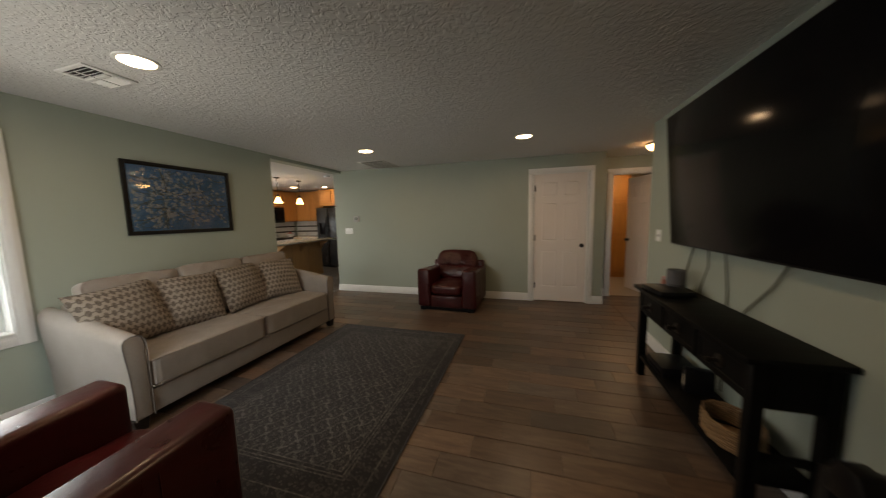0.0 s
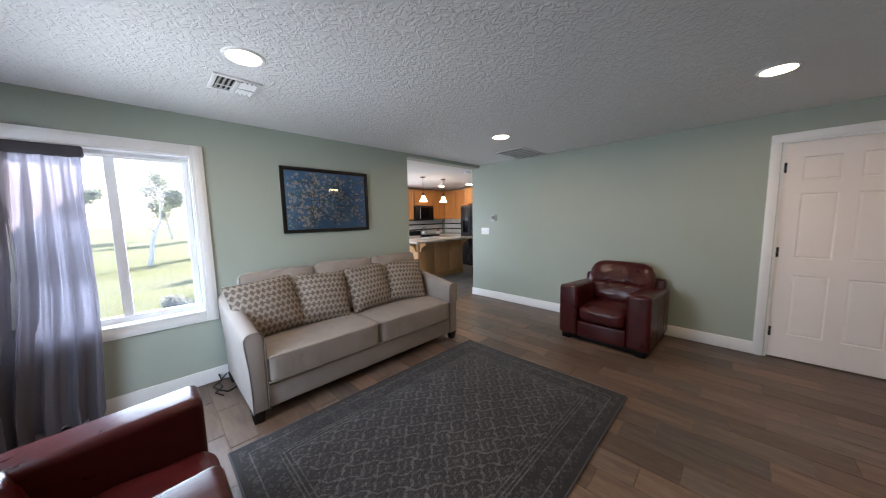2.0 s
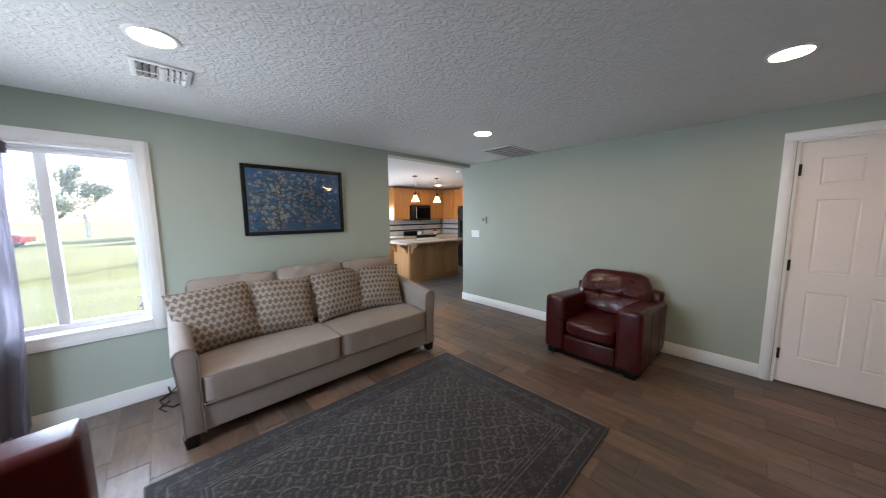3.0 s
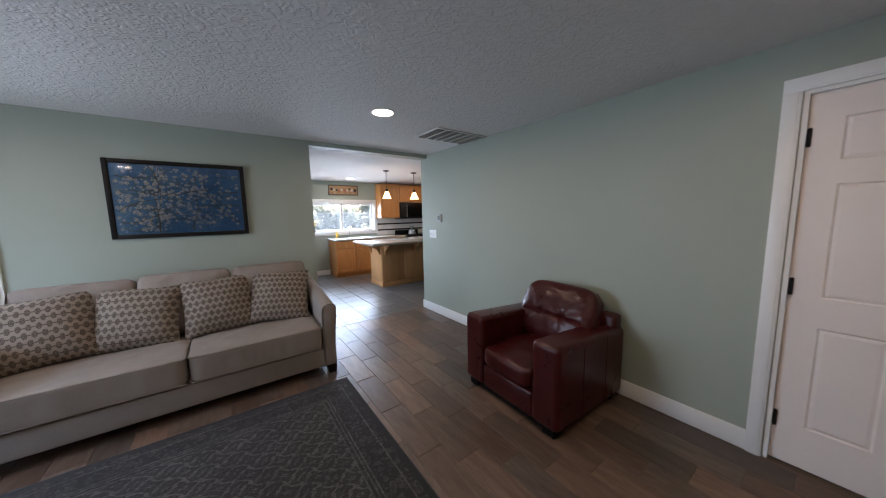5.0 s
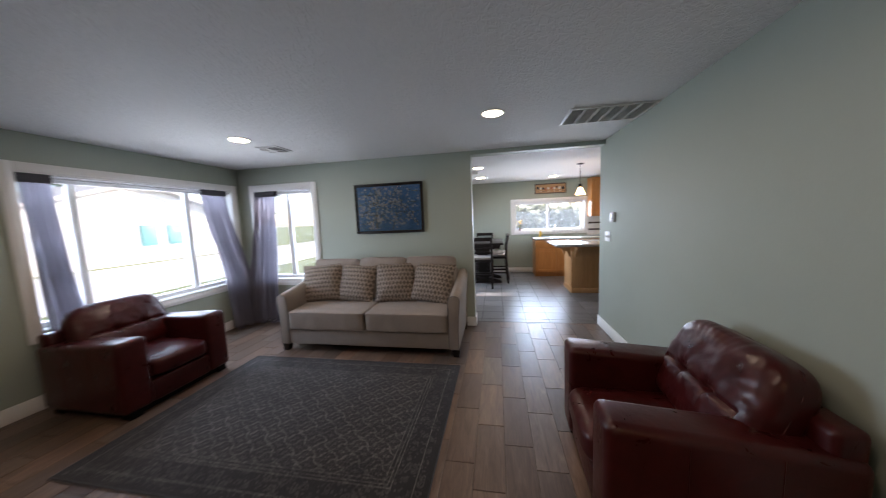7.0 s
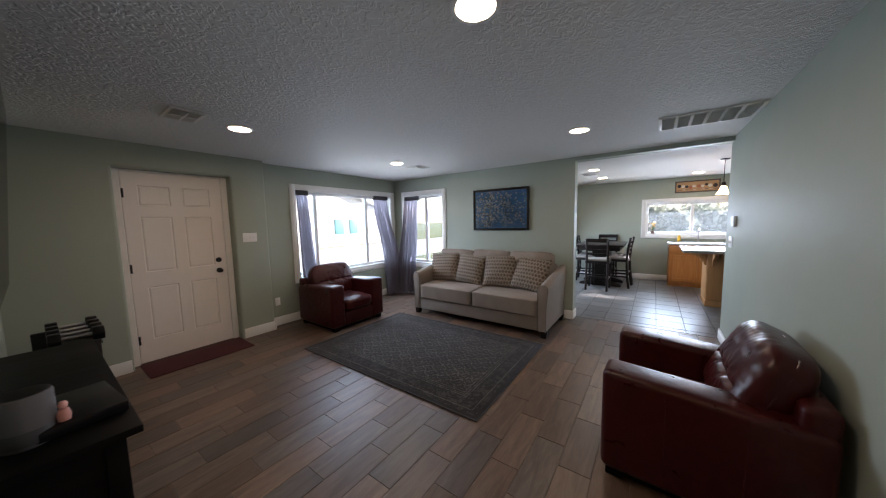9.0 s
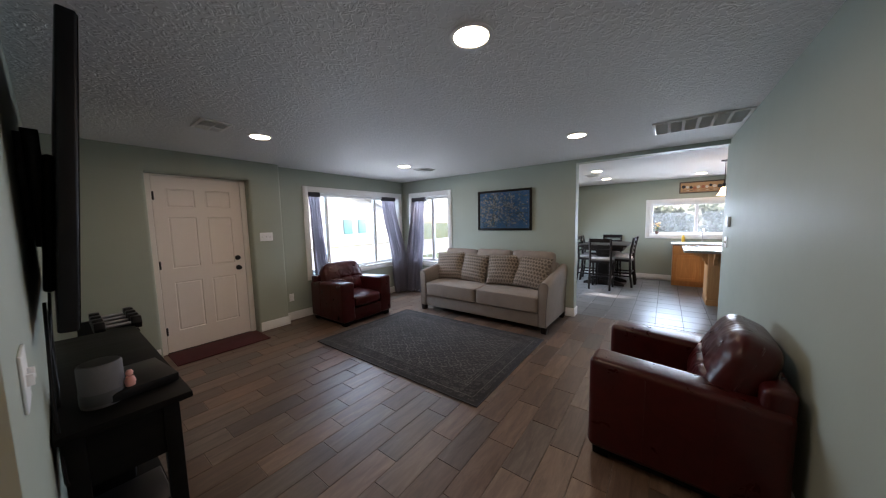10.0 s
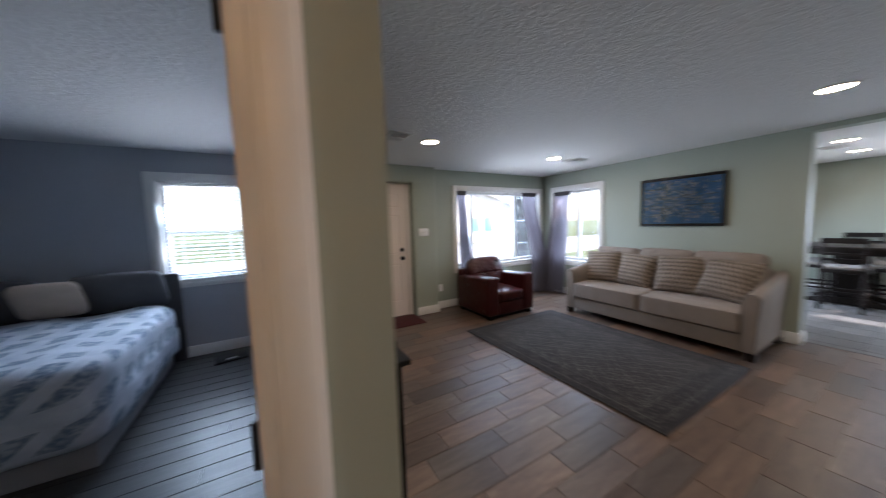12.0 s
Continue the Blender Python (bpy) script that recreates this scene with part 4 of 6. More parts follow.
def twig(x, z, ang, length, r, depth):
    pts = []
    n = 9
    for i in range(n):
        pts.append((x, 0.0135, z))
        ang += rnd.uniform(-0.35, 0.35)
        x += math.cos(ang) * length / n
        z += math.sin(ang) * length / n
        if abs(x) > PW / 2 - FW - 0.012 or abs(z) > PH / 2 - FW - 0.012:
            break
        if depth and rnd.random() < 0.42:
            twig(x, z, ang + rnd.choice((-1, 1)) * rnd.uniform(0.4, 1.1), length * 0.55, r * 0.65, depth - 1)
        if rnd.random() < 0.36:
            ends.append((x + rnd.uniform(-0.02, 0.02), z + rnd.uniform(-0.02, 0.02)))
    if len(pts) > 1:
        tube(pts, r, 5, bm=twigs, r_end=r * 0.5)


for x, z, a in ((-0.42, -0.05, -0.2), (-0.42, 0.22, -0.35), (0.42, -0.2, 2.9), (0.2, 0.28, -2.2), (-0.2, 0.1, 0.1), (0.1, -0.1, 0.0), (-0.42, -0.22, 0.55), (-0.05, -0.28, 1.9), (0.18, -0.29, 1.3), (0.42, -0.1, 2.7), (-0.42, 0.08, 0.1), (0.0, 0.0, 0.4), (0.42, 0.2, 3.3)):
    twig(x, z, a, 0.62, 0.0036, 2)
for _ in range(50):
    ends.append((rnd.uniform(-0.43, 0.43), rnd.uniform(-0.28, 0.28)))
for x, z in ends:
    if abs(x) > PW / 2 - FW - 0.02 or abs(z) > PH / 2 - FW - 0.02:
        continue
    r = rnd.uniform(0.006, 0.010) if rnd.random() < 0.45 else rnd.uniform(0.011, 0.019)
    a0 = rnd.uniform(0, 6)
    for p in range(5):
        a = a0 + p * math.tau / 5
        cx, cz = x + math.cos(a) * r * 0.6, z + math.sin(a) * r * 0.6
        la, wa = r * rnd.uniform(0.45, 0.62), r * rnd.uniform(0.22, 0.40)
        ring = []
        for q in range(8):
            u, v = math.cos(q * math.tau / 8) * la, math.sin(q * math.tau / 8) * wa
            ring.append(petals.verts.new((cx + u * math.cos(a) - v * math.sin(a), 0.0150 + 0.0003 * p, cz + u * math.sin(a) + v * math.cos(a))))
        petals.faces.new(ring)
part("painted_branches", twigs, plain("painted_branch", (0.13, 0.14, 0.135), 0.6, 0.3, 30), pic)
k = Nodes("painted_blossom")
blossom_m = k.set(Base_Color=k.ramp(k.n("ShaderNodeNewGeometry").outputs["Random Per Island"], (0, (0.30, 0.52, 0.80)), (0.5, (0.58, 0.72, 0.88)), (1, (0.86, 0.92, 0.97))), Roughness=0.6)
part("painted_blossom", petals, blossom_m, pic, "pale blossom", smooth=False)
pg = part("picture_glass", box(-PW / 2 + FW, 0.0185, -PH / 2 + FW, PW / 2 - FW, 0.0205, PH / 2 - FW), GLASS, pic, smooth=False)


# ---- curtains ----
def curtain_material():
    k = Nodes("grey_satin_curtain")
    th = k.noise(90, 3, 0.6, k.stretch(6, 6, 0.4))
    col = k.ramp(k.math("ADD", k.math("MULTIPLY", th, 0.5), k.math("MULTIPLY", k.noise(3), 0.5)), (0.3, (0.13, 0.12, 0.142)), (0.7, (0.19, 0.176, 0.205)))
    k.bump(th, 0.1, 0.002)
    k.set(Base_Color=col, Roughness=0.42, Sheen_Weight=0.12)
    tl = k.n("ShaderNodeBsdfTranslucent")
    k.put(tl.inputs[0], k.mix(0.5, col, (0.45, 0.42, 0.50)))
    mx = k.n("ShaderNodeMixShader", Fac=0.34)
    k.t.links.new(k.b.outputs[0], mx.inputs[1])
    k.t.links.new(tl.outputs[0], mx.inputs[2])
    k.t.links.new(mx.outputs[0], k.t.nodes["Material Output"].inputs[0])
    return k.m


CURTAIN = curtain_material()


def curtain(at, w_top, w_low, shift, top, out, folds, seed, flip=1, label=""):
    """A hanging panel in local x (along the wall), y into the room: gathered at the top, swung over and pooled below."""
    ob = thing("curtain", 0, 0, 0, 0, label, "curtain", "grey curtains")
    ob.matrix_world = at
    own = bmesh.new()
    nu, nv = 84, 46
    grid = []
    for j in range(nv):
        v = j / (nv - 1)
        z = top * (1 - v) + 0.006
        ease = v * v * (3 - 2 * v)
        row = []
        for i in range(nu):
            u = i / (nu - 1)
            w = w_top + (w_low - w_top) * ease
            x = shift * ease + (u - 0.5) * w + 0.012 * math.sin(v * 7 + seed)
            amp = 0.010 + 0.042 * min(1.0, v * 2.0)
            ph = u * folds * math.tau + 0.9 * math.sin(v * 2.4 + seed) + seed
            y = out * min(1.0, v * 1.6) ** 1.3 + amp * math.sin(ph) + 0.3 * amp * math.sin(2.3 * ph + seed + v * 4)
            y += 0.012 * noise.noise(Vector((u * 5 + seed, v * 6, 0))) + 0.007 * noise.noise(Vector((u * 22 + seed, v * 9 + u * 6, 2)))
            if v > 0.93:
                y += (v - 0.93) * 0.9 * (0.6 + 0.6 * math.sin(ph * 0.7))
                x += (v - 0.93) * 0.5 * math.sin(ph * 0.5 + seed)
                z = max(0.004, z * 0.6) + 0.012 * (1 + math.sin(ph * 1.3))
            low = -0.02 + 0.075 * min(1.0, max(0.0, (0.85 - z) / 0.15))
            row.append(own.verts.new((x, max(y, low) + 0.02, z)))
        grid.append(row)
    for a, b in zip(grid, grid[1:]):
        for i in range(nu - 1):
            own.faces.new((a[i], a[i + 1], b[i + 1], b[i]))
    part("panel", own, CURTAIN, ob)
    bm = box(-w_top / 2 - 0.005, -0.012, top - 0.045, w_top / 2 + 0.005, 0.045, top + 0.03, 0.01, 3)
    for vv in bm.verts:
        vv.co.y += 0.006 * math.sin(vv.co.x * 180)
    part("rod_pocket", bm, fabric("dark_curtain_header", (0.07, 0.068, 0.08), 300), ob, "dark gathered header")
    return ob


curtain(pose(WX - 0.02, 0.575, 0, 0, 0, -90), 0.345, 0.50, 0.12, 1.93, 0.07, 4.2, 0.4, label="grey satin curtain hanging at the side window")
curtain(pose(-2.795, SY - 0.03, 0), 0.34, 0.36, -0.17, 1.945, 0.13, 5.2, 2.1, label="grey satin curtain pulled to the corner, pooled on the floor")
curtain(pose(-1.185, SY - 0.03, 0), 0.19, 0.26, -0.07, 1.945, 0.06, 4, 4.0, label="narrow grey satin curtain beside the front window")
tube_m = plain("white_rod", (0.7, 0.7, 0.7), 0.35)
solid("curtain_rod", tube([(-3.05, SY - 0.015, 1.945), (-1.09, SY - 0.015, 1.945)], 0.009, 10), tube_m, "thin white tension rod in the front window", "curtain rod")
solid("curtain_rod", tube([(WX - 0.015, 0.41, 1.93), (WX - 0.015, 1.312, 1.93)], 0.009, 10), tube_m, "thin white tension rod in the side window", "curtain rod")


# ---- television ----
tv = thing("television", TX, 2.275, 1.637, 90, "large black flat television tilted down on a wall bracket", "television")
tilt = pose(0, 0.130, 0, -4.5)
part("cabinet", box(-0.88, -0.045, -0.51, 0.88, 0.0, 0.51, 0.008, 3), BLACK, tv, at=tilt)
part("screen", box(-0.872, -0.0005, -0.497, 0.872, 0.003, 0.502, 0.001), SCREEN, tv, "dark glossy screen", at=tilt)
part("rear_housing", box(-0.55, -0.075, -0.42, 0.55, -0.043, 0.1, 0.015, 3), BLACK, tv, at=tilt)
part("wall_plate", box(-0.30, 0.001, -0.22, 0.30, 0.02, 0.22, 0.003), BLACKM, tv)
for x in (-0.22, 0.22):
    part("bracket_arm", box(x - 0.015, 0.018, -0.25, x + 0.015, 0.066, 0.25, 0.003), BLACKM, tv)


# ---- media console ----
con = thing("media_console", 1.305, 2.418, 0, 90, "black wooden media console with drawers above an open shelf", "console table")
part("top", box(-0.70, -0.165, 0.755, 0.70, 0.19, 0.782, 0.004), BLACKWOOD, con)
part("apron", box(-0.665, -0.148, 0.55, 0.665, 0.13, 0.754, 0.003), BLACKWOOD, con)
for i in range(3):
    x = -0.44 + i * 0.44
    dr = part("drawer_front", panelled(0.42, 0.165, 0.014, ((0.03, 0.39),), ((0.028, 0.137),), 0.004, 0.01, 0.0), BLACKWOOD, con, at=pose(x - 0.21, 0.146, 0.57), smooth=False)
    knob(dr, 0.21, 0.082, 0.0, 1, BRONZE, 0.015)
for x in (-0.645, 0.645):
    for y in (-0.125, 0.125):
        part("leg", box(x - 0.026, y - 0.026, 0.0, x + 0.026, y + 0.026, 0.754, 0.004), BLACKWOOD, con)
part("shelf", box(-0.62, -0.148, 0.16, 0.62, 0.145, 0.185, 0.003), BLACKWOOD, con)
part("side_rail", box(-0.660, -0.098, 0.30, -0.645, 0.098, 0.34, 0.002), BLACKWOOD, con)

GREYCLOTH = fabric("grey_speaker_cloth", (0.11, 0.105, 0.11), 700)
sp = thing("smart_speaker", 1.345, 2.93, 0.782, 0, "grey cloth cylinder speaker on the console", "speaker")
part("body", lathe([(0.0, 0), (0.058, 0), (0.061, 0.004), (0.061, 0.155), (0.057, 0.163), (0, 0.163)], 28), GREYCLOTH, sp)
part("top_plate", lathe([(0.0, 0.1635), (0.05, 0.1635), (0.052, 0.165), (0, 0.166)], 28), BLACK, sp)
part("grille_band", lathe([(0.0618, 0.012), (0.0622, 0.014), (0.0622, 0.055), (0.0618, 0.057)], 28), plain("speaker_band", (0.05, 0.05, 0.052), 0.5), sp, "dark perforated band")
fig = thing("pink_figurine", 1.285, 2.985, 0.864, 0, "small pink toy perched against the speaker box", "toy")
fig.matrix_world = pose(1.272, 2.955, 0.823)
part("body", lathe([(0, 0), (0.014, 0.002), (0.017, 0.02), (0.012, 0.04), (0, 0.046)], 14), plain("pink_plastic", (0.62, 0.28, 0.24), 0.45), fig)
part("head", lathe([(0, 0), (0.010, 0.004), (0.012, 0.014), (0.007, 0.024), (0, 0.026)], 14), plain("pink_plastic_light", (0.68, 0.34, 0.30), 0.45), fig, at=pose(0, 0, 0.043))
cb = thing("cable_box", 1.25, 2.83, 0.782, 96, "flat black cable box lying on the console", "cable box")
part("case", box(-0.15, -0.11, 0.004, 0.15, 0.11, 0.041, 0.006), BLACK, cb)
part("front_panel", box(-0.146, -0.114, 0.008, 0.146, -0.109, 0.036, 0.002), SCREEN, cb)
part("foot", box(-0.12, -0.08, 0, 0.12, 0.08, 0.005), BLACKM, cb)
gc = thing("game_console", 1.30, 2.80, 0.185, 90, "black game console on the lower shelf", "game console")
part("case", box(-0.14, -0.12, 0.0, 0.14, 0.12, 0.075, 0.008), BLACK, gc)
part("vent_strip", box(-0.12, 0.119, 0.02, 0.12, 0.123, 0.03, 0.001), SCREEN, gc)
md = thing("modem", 1.33, 2.50, 0.185, 80, "small black modem standing on the lower shelf", "modem")
part("case", box(-0.03, -0.08, 0, 0.03, 0.08, 0.17, 0.008), BLACK, md)
part("label_plate", box(-0.015, 0.0795, 0.05, 0.015, 0.081, 0.12), plain("cream_label", (0.6, 0.5, 0.38), 0.6), md)
bk = thing("wicker_basket", 1.29, 2.08, 0.185, 90, "brown wicker basket on the lower shelf", "basket")
bm = bmesh.new()
for i in range(9):
    z = 0.006 + i * 0.0125
    tube([((0.16 + 0.004 * math.sin(a * 12 + i * math.pi)) * math.cos(a), (0.11 + 0.004 * math.sin(a * 12 + i * math.pi)) * math.sin(a), z) for a in [q * math.tau / 48 for q in range(49)]], 0.0065, 5, bm=bm)
part("weave", bm, wood("wicker", (0.30, 0.18, 0.09), (0.16, 0.09, 0.045), 0.6, "x"), bk)
part("bottom", lathe([(0, 0.002), (0.105, 0.002), (0.105, 0.006), (0, 0.006)], 24), wood("wicker_base", (0.28, 0.17, 0.09), (0.16, 0.09, 0.045), 0.6, "x"), bk)
for i, pts in enumerate((((1.44, 2.72, 1.18), (1.455, 2.74, 1.0), (1.45, 2.80, 0.86), (1.455, 2.86, 0.70), (1.455, 2.86, 0.30)), ((1.44, 2.55, 1.2), (1.456, 2.52, 0.9), (1.456, 2.5, 0.5), (1.45, 2.5, 0.22)),
                         ((1.44, 2.0, 1.2), (1.455, 2.15, 1.0), (1.455, 2.35, 0.8), (1.455, 2.4, 0.5)), ((1.43, 3.0, 0.45), (1.455, 3.10, 0.62), (1.458, 3.05, 0.9), (1.45, 2.9, 1.2)))):
    solid("power_cable", tube(pts, 0.005, 6), BLACK, "black cable hanging down the wall behind the console", "cable")

db = thing("dumbbell_rack", 1.20, 0.98, 0, 90, "black dumbbell rack with hex dumbbells beside the door", "dumbbell rack")
for x in (-0.30, 0.30):
    part("upright", box(x - 0.02, -0.15, 0.0, x + 0.02, 0.15, 0.66, 0.006), BLACKM, db)
for z, y in ((0.30, -0.03), (0.62, 0.05)):
    part("tray", box(-0.28, y - 0.11, z, 0.28, y + 0.11, z + 0.015, 0.003, m=None), BLACKM, db)
hexa = [(math.cos(q * math.tau / 6) * 0.055, math.sin(q * math.tau / 6) * 0.055) for q in range(6)]
for z, y in ((0.37, -0.03), (0.69, 0.05)):
    for i in range(4):
        d = thing("dumbbell", 1.20 - y, 0.98 - 0.21 + i * 0.14, z, 0, "black rubber hex dumbbell on the rack", "dumbbell", "dumbbells")
        bm = tube([(-0.07, 0, 0), (0.07, 0, 0)], 0.014, 10)
        part("grip", bm, STEEL, d)
        for s in (-0.13, 0.07):
            part("head", prism(hexa, 0.06, "x", 0.006, m=pose(s, 0, 0)), BLACK, d)


# ---- wall and ceiling fittings ----
def plate(name, at, toggles, label, w=0.07, h=0.115, category="switch"):
    ob = thing(name, 0, 0, 0, 0, label, category)
    ob.matrix_world = at
    part("cover_plate", box(-w / 2, 0.0005, -h / 2, w / 2, 0.006, h / 2, 0.002), VINYL, ob)
    for x in toggles:
        if category == "outlet":
            for z in (-0.022, 0.022):
                part("socket", box(x - 0.016, 0.005, z - 0.014, x + 0.016, 0.0085, z + 0.014, 0.003), VINYL, ob)
        else:
            part("toggle", box(x - 0.005, 0.004, -0.012, x + 0.005, 0.016, 0.012, 0.002), VINYL, ob)
    return ob


plate("light_switch", pose(-3.08, NY, 1.17, 0, 0, 180), (-0.046, 0, 0.046), "white triple light switch on the green wall", 0.165)
plate("light_switch", pose(-0.374, DY, 1.303), (-0.046, 0, 0.046), "white triple light switch beside the entry door", 0.165)
plate("light_switch", pose(TX, 3.65, 1.165, 0, 0, 90), (-0.023, 0.023), "white double light switch on the green wall", 0.115)
plate("wall_outlet", pose(-0.725, SY, 0.35), (0,), "white wall outlet near the floor", category="outlet")
th = thing("thermostat", -2.90, NY, 1.395, 180, "small grey thermostat with a darker display", "thermostat")
part("case", box(-0.055, 0.0005, -0.055, 0.055, 0.026, 0.055, 0.006), plain("grey_plastic", (0.42, 0.42, 0.41), 0.45), th)
part("display", box(-0.032, 0.026, -0.02, 0.032, 0.0275, 0.035, 0.002), plain("lcd_grey", (0.16, 0.18, 0.16), 0.3), th, "grey display")


def vent(x0, y0, x1, y1, name, slats, label, along="y", halves=False, z=H):
    """A ceiling grille between two corners."""
    ob = thing(name, (x0 + x1) / 2, (y0 + y1) / 2, z, 0, label, "ceiling vent")
    w, d = (x1 - x0) / 2, (y1 - y0) / 2
    b = 0.025
    fr = box(-w, -d, -0.012, -w + b, d, -0.0005, 0.003)
    box(w - b, -d, -0.012, w, d, -0.0005, 0.003, bm=fr)
    box(-w + b, -d, -0.012, w - b, -d + b, -0.0005, 0.003, bm=fr)
    box(-w + b, d - b, -0.012, w - b, d, -0.0005, 0.003, bm=fr)
    part("frame", fr, TRIM, ob)
    # near-black sheet paints the shade inside the duct
    part("backing", box(-w + b, -d + b, -0.003, w - b, d - b, -0.0008), plain("vent_shade_black", (0.012, 0.012, 0.012), 0.9), ob, "black sheet in place of the shaded duct", smooth=False)
    if along == "x":
        sl = mesh_of("slat", box(-w + b, -0.0125, -0.0008, w - b, 0.0125, 0.0008), TRIM, False)
        for i in range(slats):
            s = new("slat", sl)
            s.parent = ob
            s.matrix_basis = pose(0, -d + b + (i + 0.5) * (2 * d - 2 * b) / slats, -0.0125, (42 if i < slats / 2 else -42) if halves else 35)
        if halves:
            part("divider", box(-w + b, -0.012, -0.021, w - b, 0.012, -0.004, 0.001), TRIM, ob)
            part("divider", box(-0.006, -d + b, -0.022, 0.006, d - b, -0.018, 0.001), TRIM, ob)
    else:
        sl = mesh_of("slat", box(-0.011, -d + b, -0.001, 0.011, d - b, 0.001), TRIM, False)
        for i in range(slats):
            s = new("slat", sl)
            s.parent = ob
            s.matrix_basis = pose(-w + b + (i + 0.5) * (2 * w - 2 * b) / slats, 0, -0.009, 0, (35 if i < slats / 2 else -35) if halves else 35)
    return ob


vent(-2.44, 1.375, -2.18, 1.635, "ceiling_vent", 8, "white metal ceiling supply vent with slats", "x", True)
vent(0.42, 1.46, 0.64, 1.745, "ceiling_vent", 8, "white metal ceiling supply vent with slats", "x", True)
rv = vent(-2.41, 4.528, -1.972, 5.196, "return_vent", 18, "large white return air grille in the ceiling", "y")
for i in range(1, 6):
    y = -0.334 + 0.025 + i * 0.618 / 6
    part("divider", box(-0.194, y - 0.012, -0.014, 0.194, y + 0.012, -0.010, 0.001), TRIM, rv)
vent(-5.25, 3.35, -4.95, 3.6, "ceiling_vent", 8, "white kitchen ceiling vent with slats", "y")
sd = thing("smoke_detector", -3.80, 5.58, H, 0, "round white smoke detector on the ceiling", "smoke detector")
part("base", lathe([(0.0, 0), (0.065, 0), (0.065, -0.012), (0.055, -0.032), (0.02, -0.038), (0, -0.038)], 24), VINYL, sd)


# ---- kitchen ----
def granite(name, c):
    k = Nodes(name)
    sp = k.noise(180, 2, 0.7)
    col = k.ramp(k.math("ADD", k.math("MULTIPLY", sp, 0.7), k.math("MULTIPLY", k.noise(14, 4), 0.3)), (0.32, vary(c, 0.45)), (0.45, vary(c, 0.9)), (0.7, vary(c, 1.2)))
    return k.set(Base_Color=col, Roughness=0.16)


STONE = granite("pale_granite", (0.46, 0.43, 0.39))


def cabinet(name, at, w, h, d, doors, drawers, label, material=None, toe=0.09):
    """A cabinet unit: local x along its front, y towards the room, origin at the back lower corner; doors and drawers as (x0, x1, z0, z1)."""
    ob = thing(name, 0, 0, 0, 0, label, "cabinet")
    ob.matrix_world = at
    m = material or OAK
    body = box(0.002, 0.003, toe, w - 0.002, d, h, 0.002)
    if toe:
        box(0.002, 0.003, 0.0, w - 0.002, d - 0.06, toe, bm=body)
    part("body", body, m, ob, smooth=False)
    for x0, x1, z0, z1 in doors:
        dr = part("door", panelled(x1 - x0, z1 - z0, 0.018, ((0.055, x1 - x0 - 0.055),), ((0.055, z1 - z0 - 0.055),), 0.008, 0.012, 0.003), m, ob, at=pose(x0, d + 0.0195, z0), smooth=False)
    for x0, x1, z0, z1 in drawers:
        part("drawer_front", box(x0, d + 0.001, z0, x1, d + 0.02, z1, 0.004), m, ob)
    return ob


# local frames: west run looks +x (rz -90), north run looks -y (rz 180)
WEST = -90
y = 6.10
cabinet("sink_cabinet", pose(KX, 5.70, 0, 0, 0, WEST), 0.90, 0.87, 0.60, ((0.02, 0.44, 0.12, 0.66), (0.46, 0.88, 0.12, 0.66)), ((0.02, 0.44, 0.69, 0.84), (0.46, 0.88, 0.69, 0.84)), "honey maple sink cabinet with two panelled doors")
cabinet("base_cabinet", pose(KX, 6.60, 0, 0, 0, WEST), 0.90, 0.87, 0.60, ((0.02, 0.44, 0.12, 0.66), (0.46, 0.88, 0.12, 0.66)), ((0.02, 0.44, 0.69, 0.84), (0.46, 0.88, 0.69, 0.84)), "honey maple base cabinet with doors and drawers")
cabinet("base_cabinet", pose(KX, 8.25, 0, 0, 0, WEST), 0.86, 0.87, 0.60, ((0.02, 0.42, 0.12, 0.66), (0.44, 0.84, 0.12, 0.66)), ((0.02, 0.84, 0.69, 0.84),), "honey maple corner base cabinet")
cabinet("base_cabinet", pose(-5.72, KN, 0, 0, 0, 180), 0.755, 0.87, 0.60, ((0.02, 0.37, 0.12, 0.66), (0.385, 0.735, 0.12, 0.66)), ((0.02, 0.735, 0.69, 0.84),), "honey maple base cabinet beside the fridge")
cabinet("wall_cabinet", pose(KX, 6.64, 1.37, 0, 0, WEST), 0.55, 0.90, 0.32, ((0.02, 0.53, 0.02, 0.86),), (), "honey maple wall cabinet beside the window", toe=0)
cabinet("wall_cabinet", pose(KX, 7.40, 1.79, 0, 0, WEST), 0.76, 0.48, 0.32, ((0.02, 0.37, 0.02, 0.44), (0.39, 0.74, 0.02, 0.44)), (), "honey maple wall cabinet above the microwave", toe=0)
cabinet("wall_cabinet", pose(KX, 8.25, 1.37, 0, 0, WEST), 0.85, 0.90, 0.32, ((0.36, 0.83, 0.02, 0.86),), (), "honey maple corner wall cabinet", toe=0)
cabinet("wall_cabinet", pose(-5.72, KN, 1.37, 0, 0, 180), 1.03, 0.90, 0.32, ((0.02, 0.505, 0.02, 0.86), (0.525, 1.01, 0.02, 0.86)), (), "honey maple wall cabinet with two tall doors", toe=0)
cabinet("wall_cabinet", pose(-4.80, KN, 1.80, 0, 0, 180), 0.915, 0.47, 0.60, ((0.02, 0.45, 0.02, 0.43), (0.465, 0.895, 0.02, 0.43)), (), "honey maple cabinet above the fridge", toe=0)
bm = box(KX + 0.002, 4.77, 0.871, KX + 0.645, 6.622, 0.909, 0.006)
solid("countertop", bm, STONE, "pale speckled stone worktop along the sink wall", "countertop")
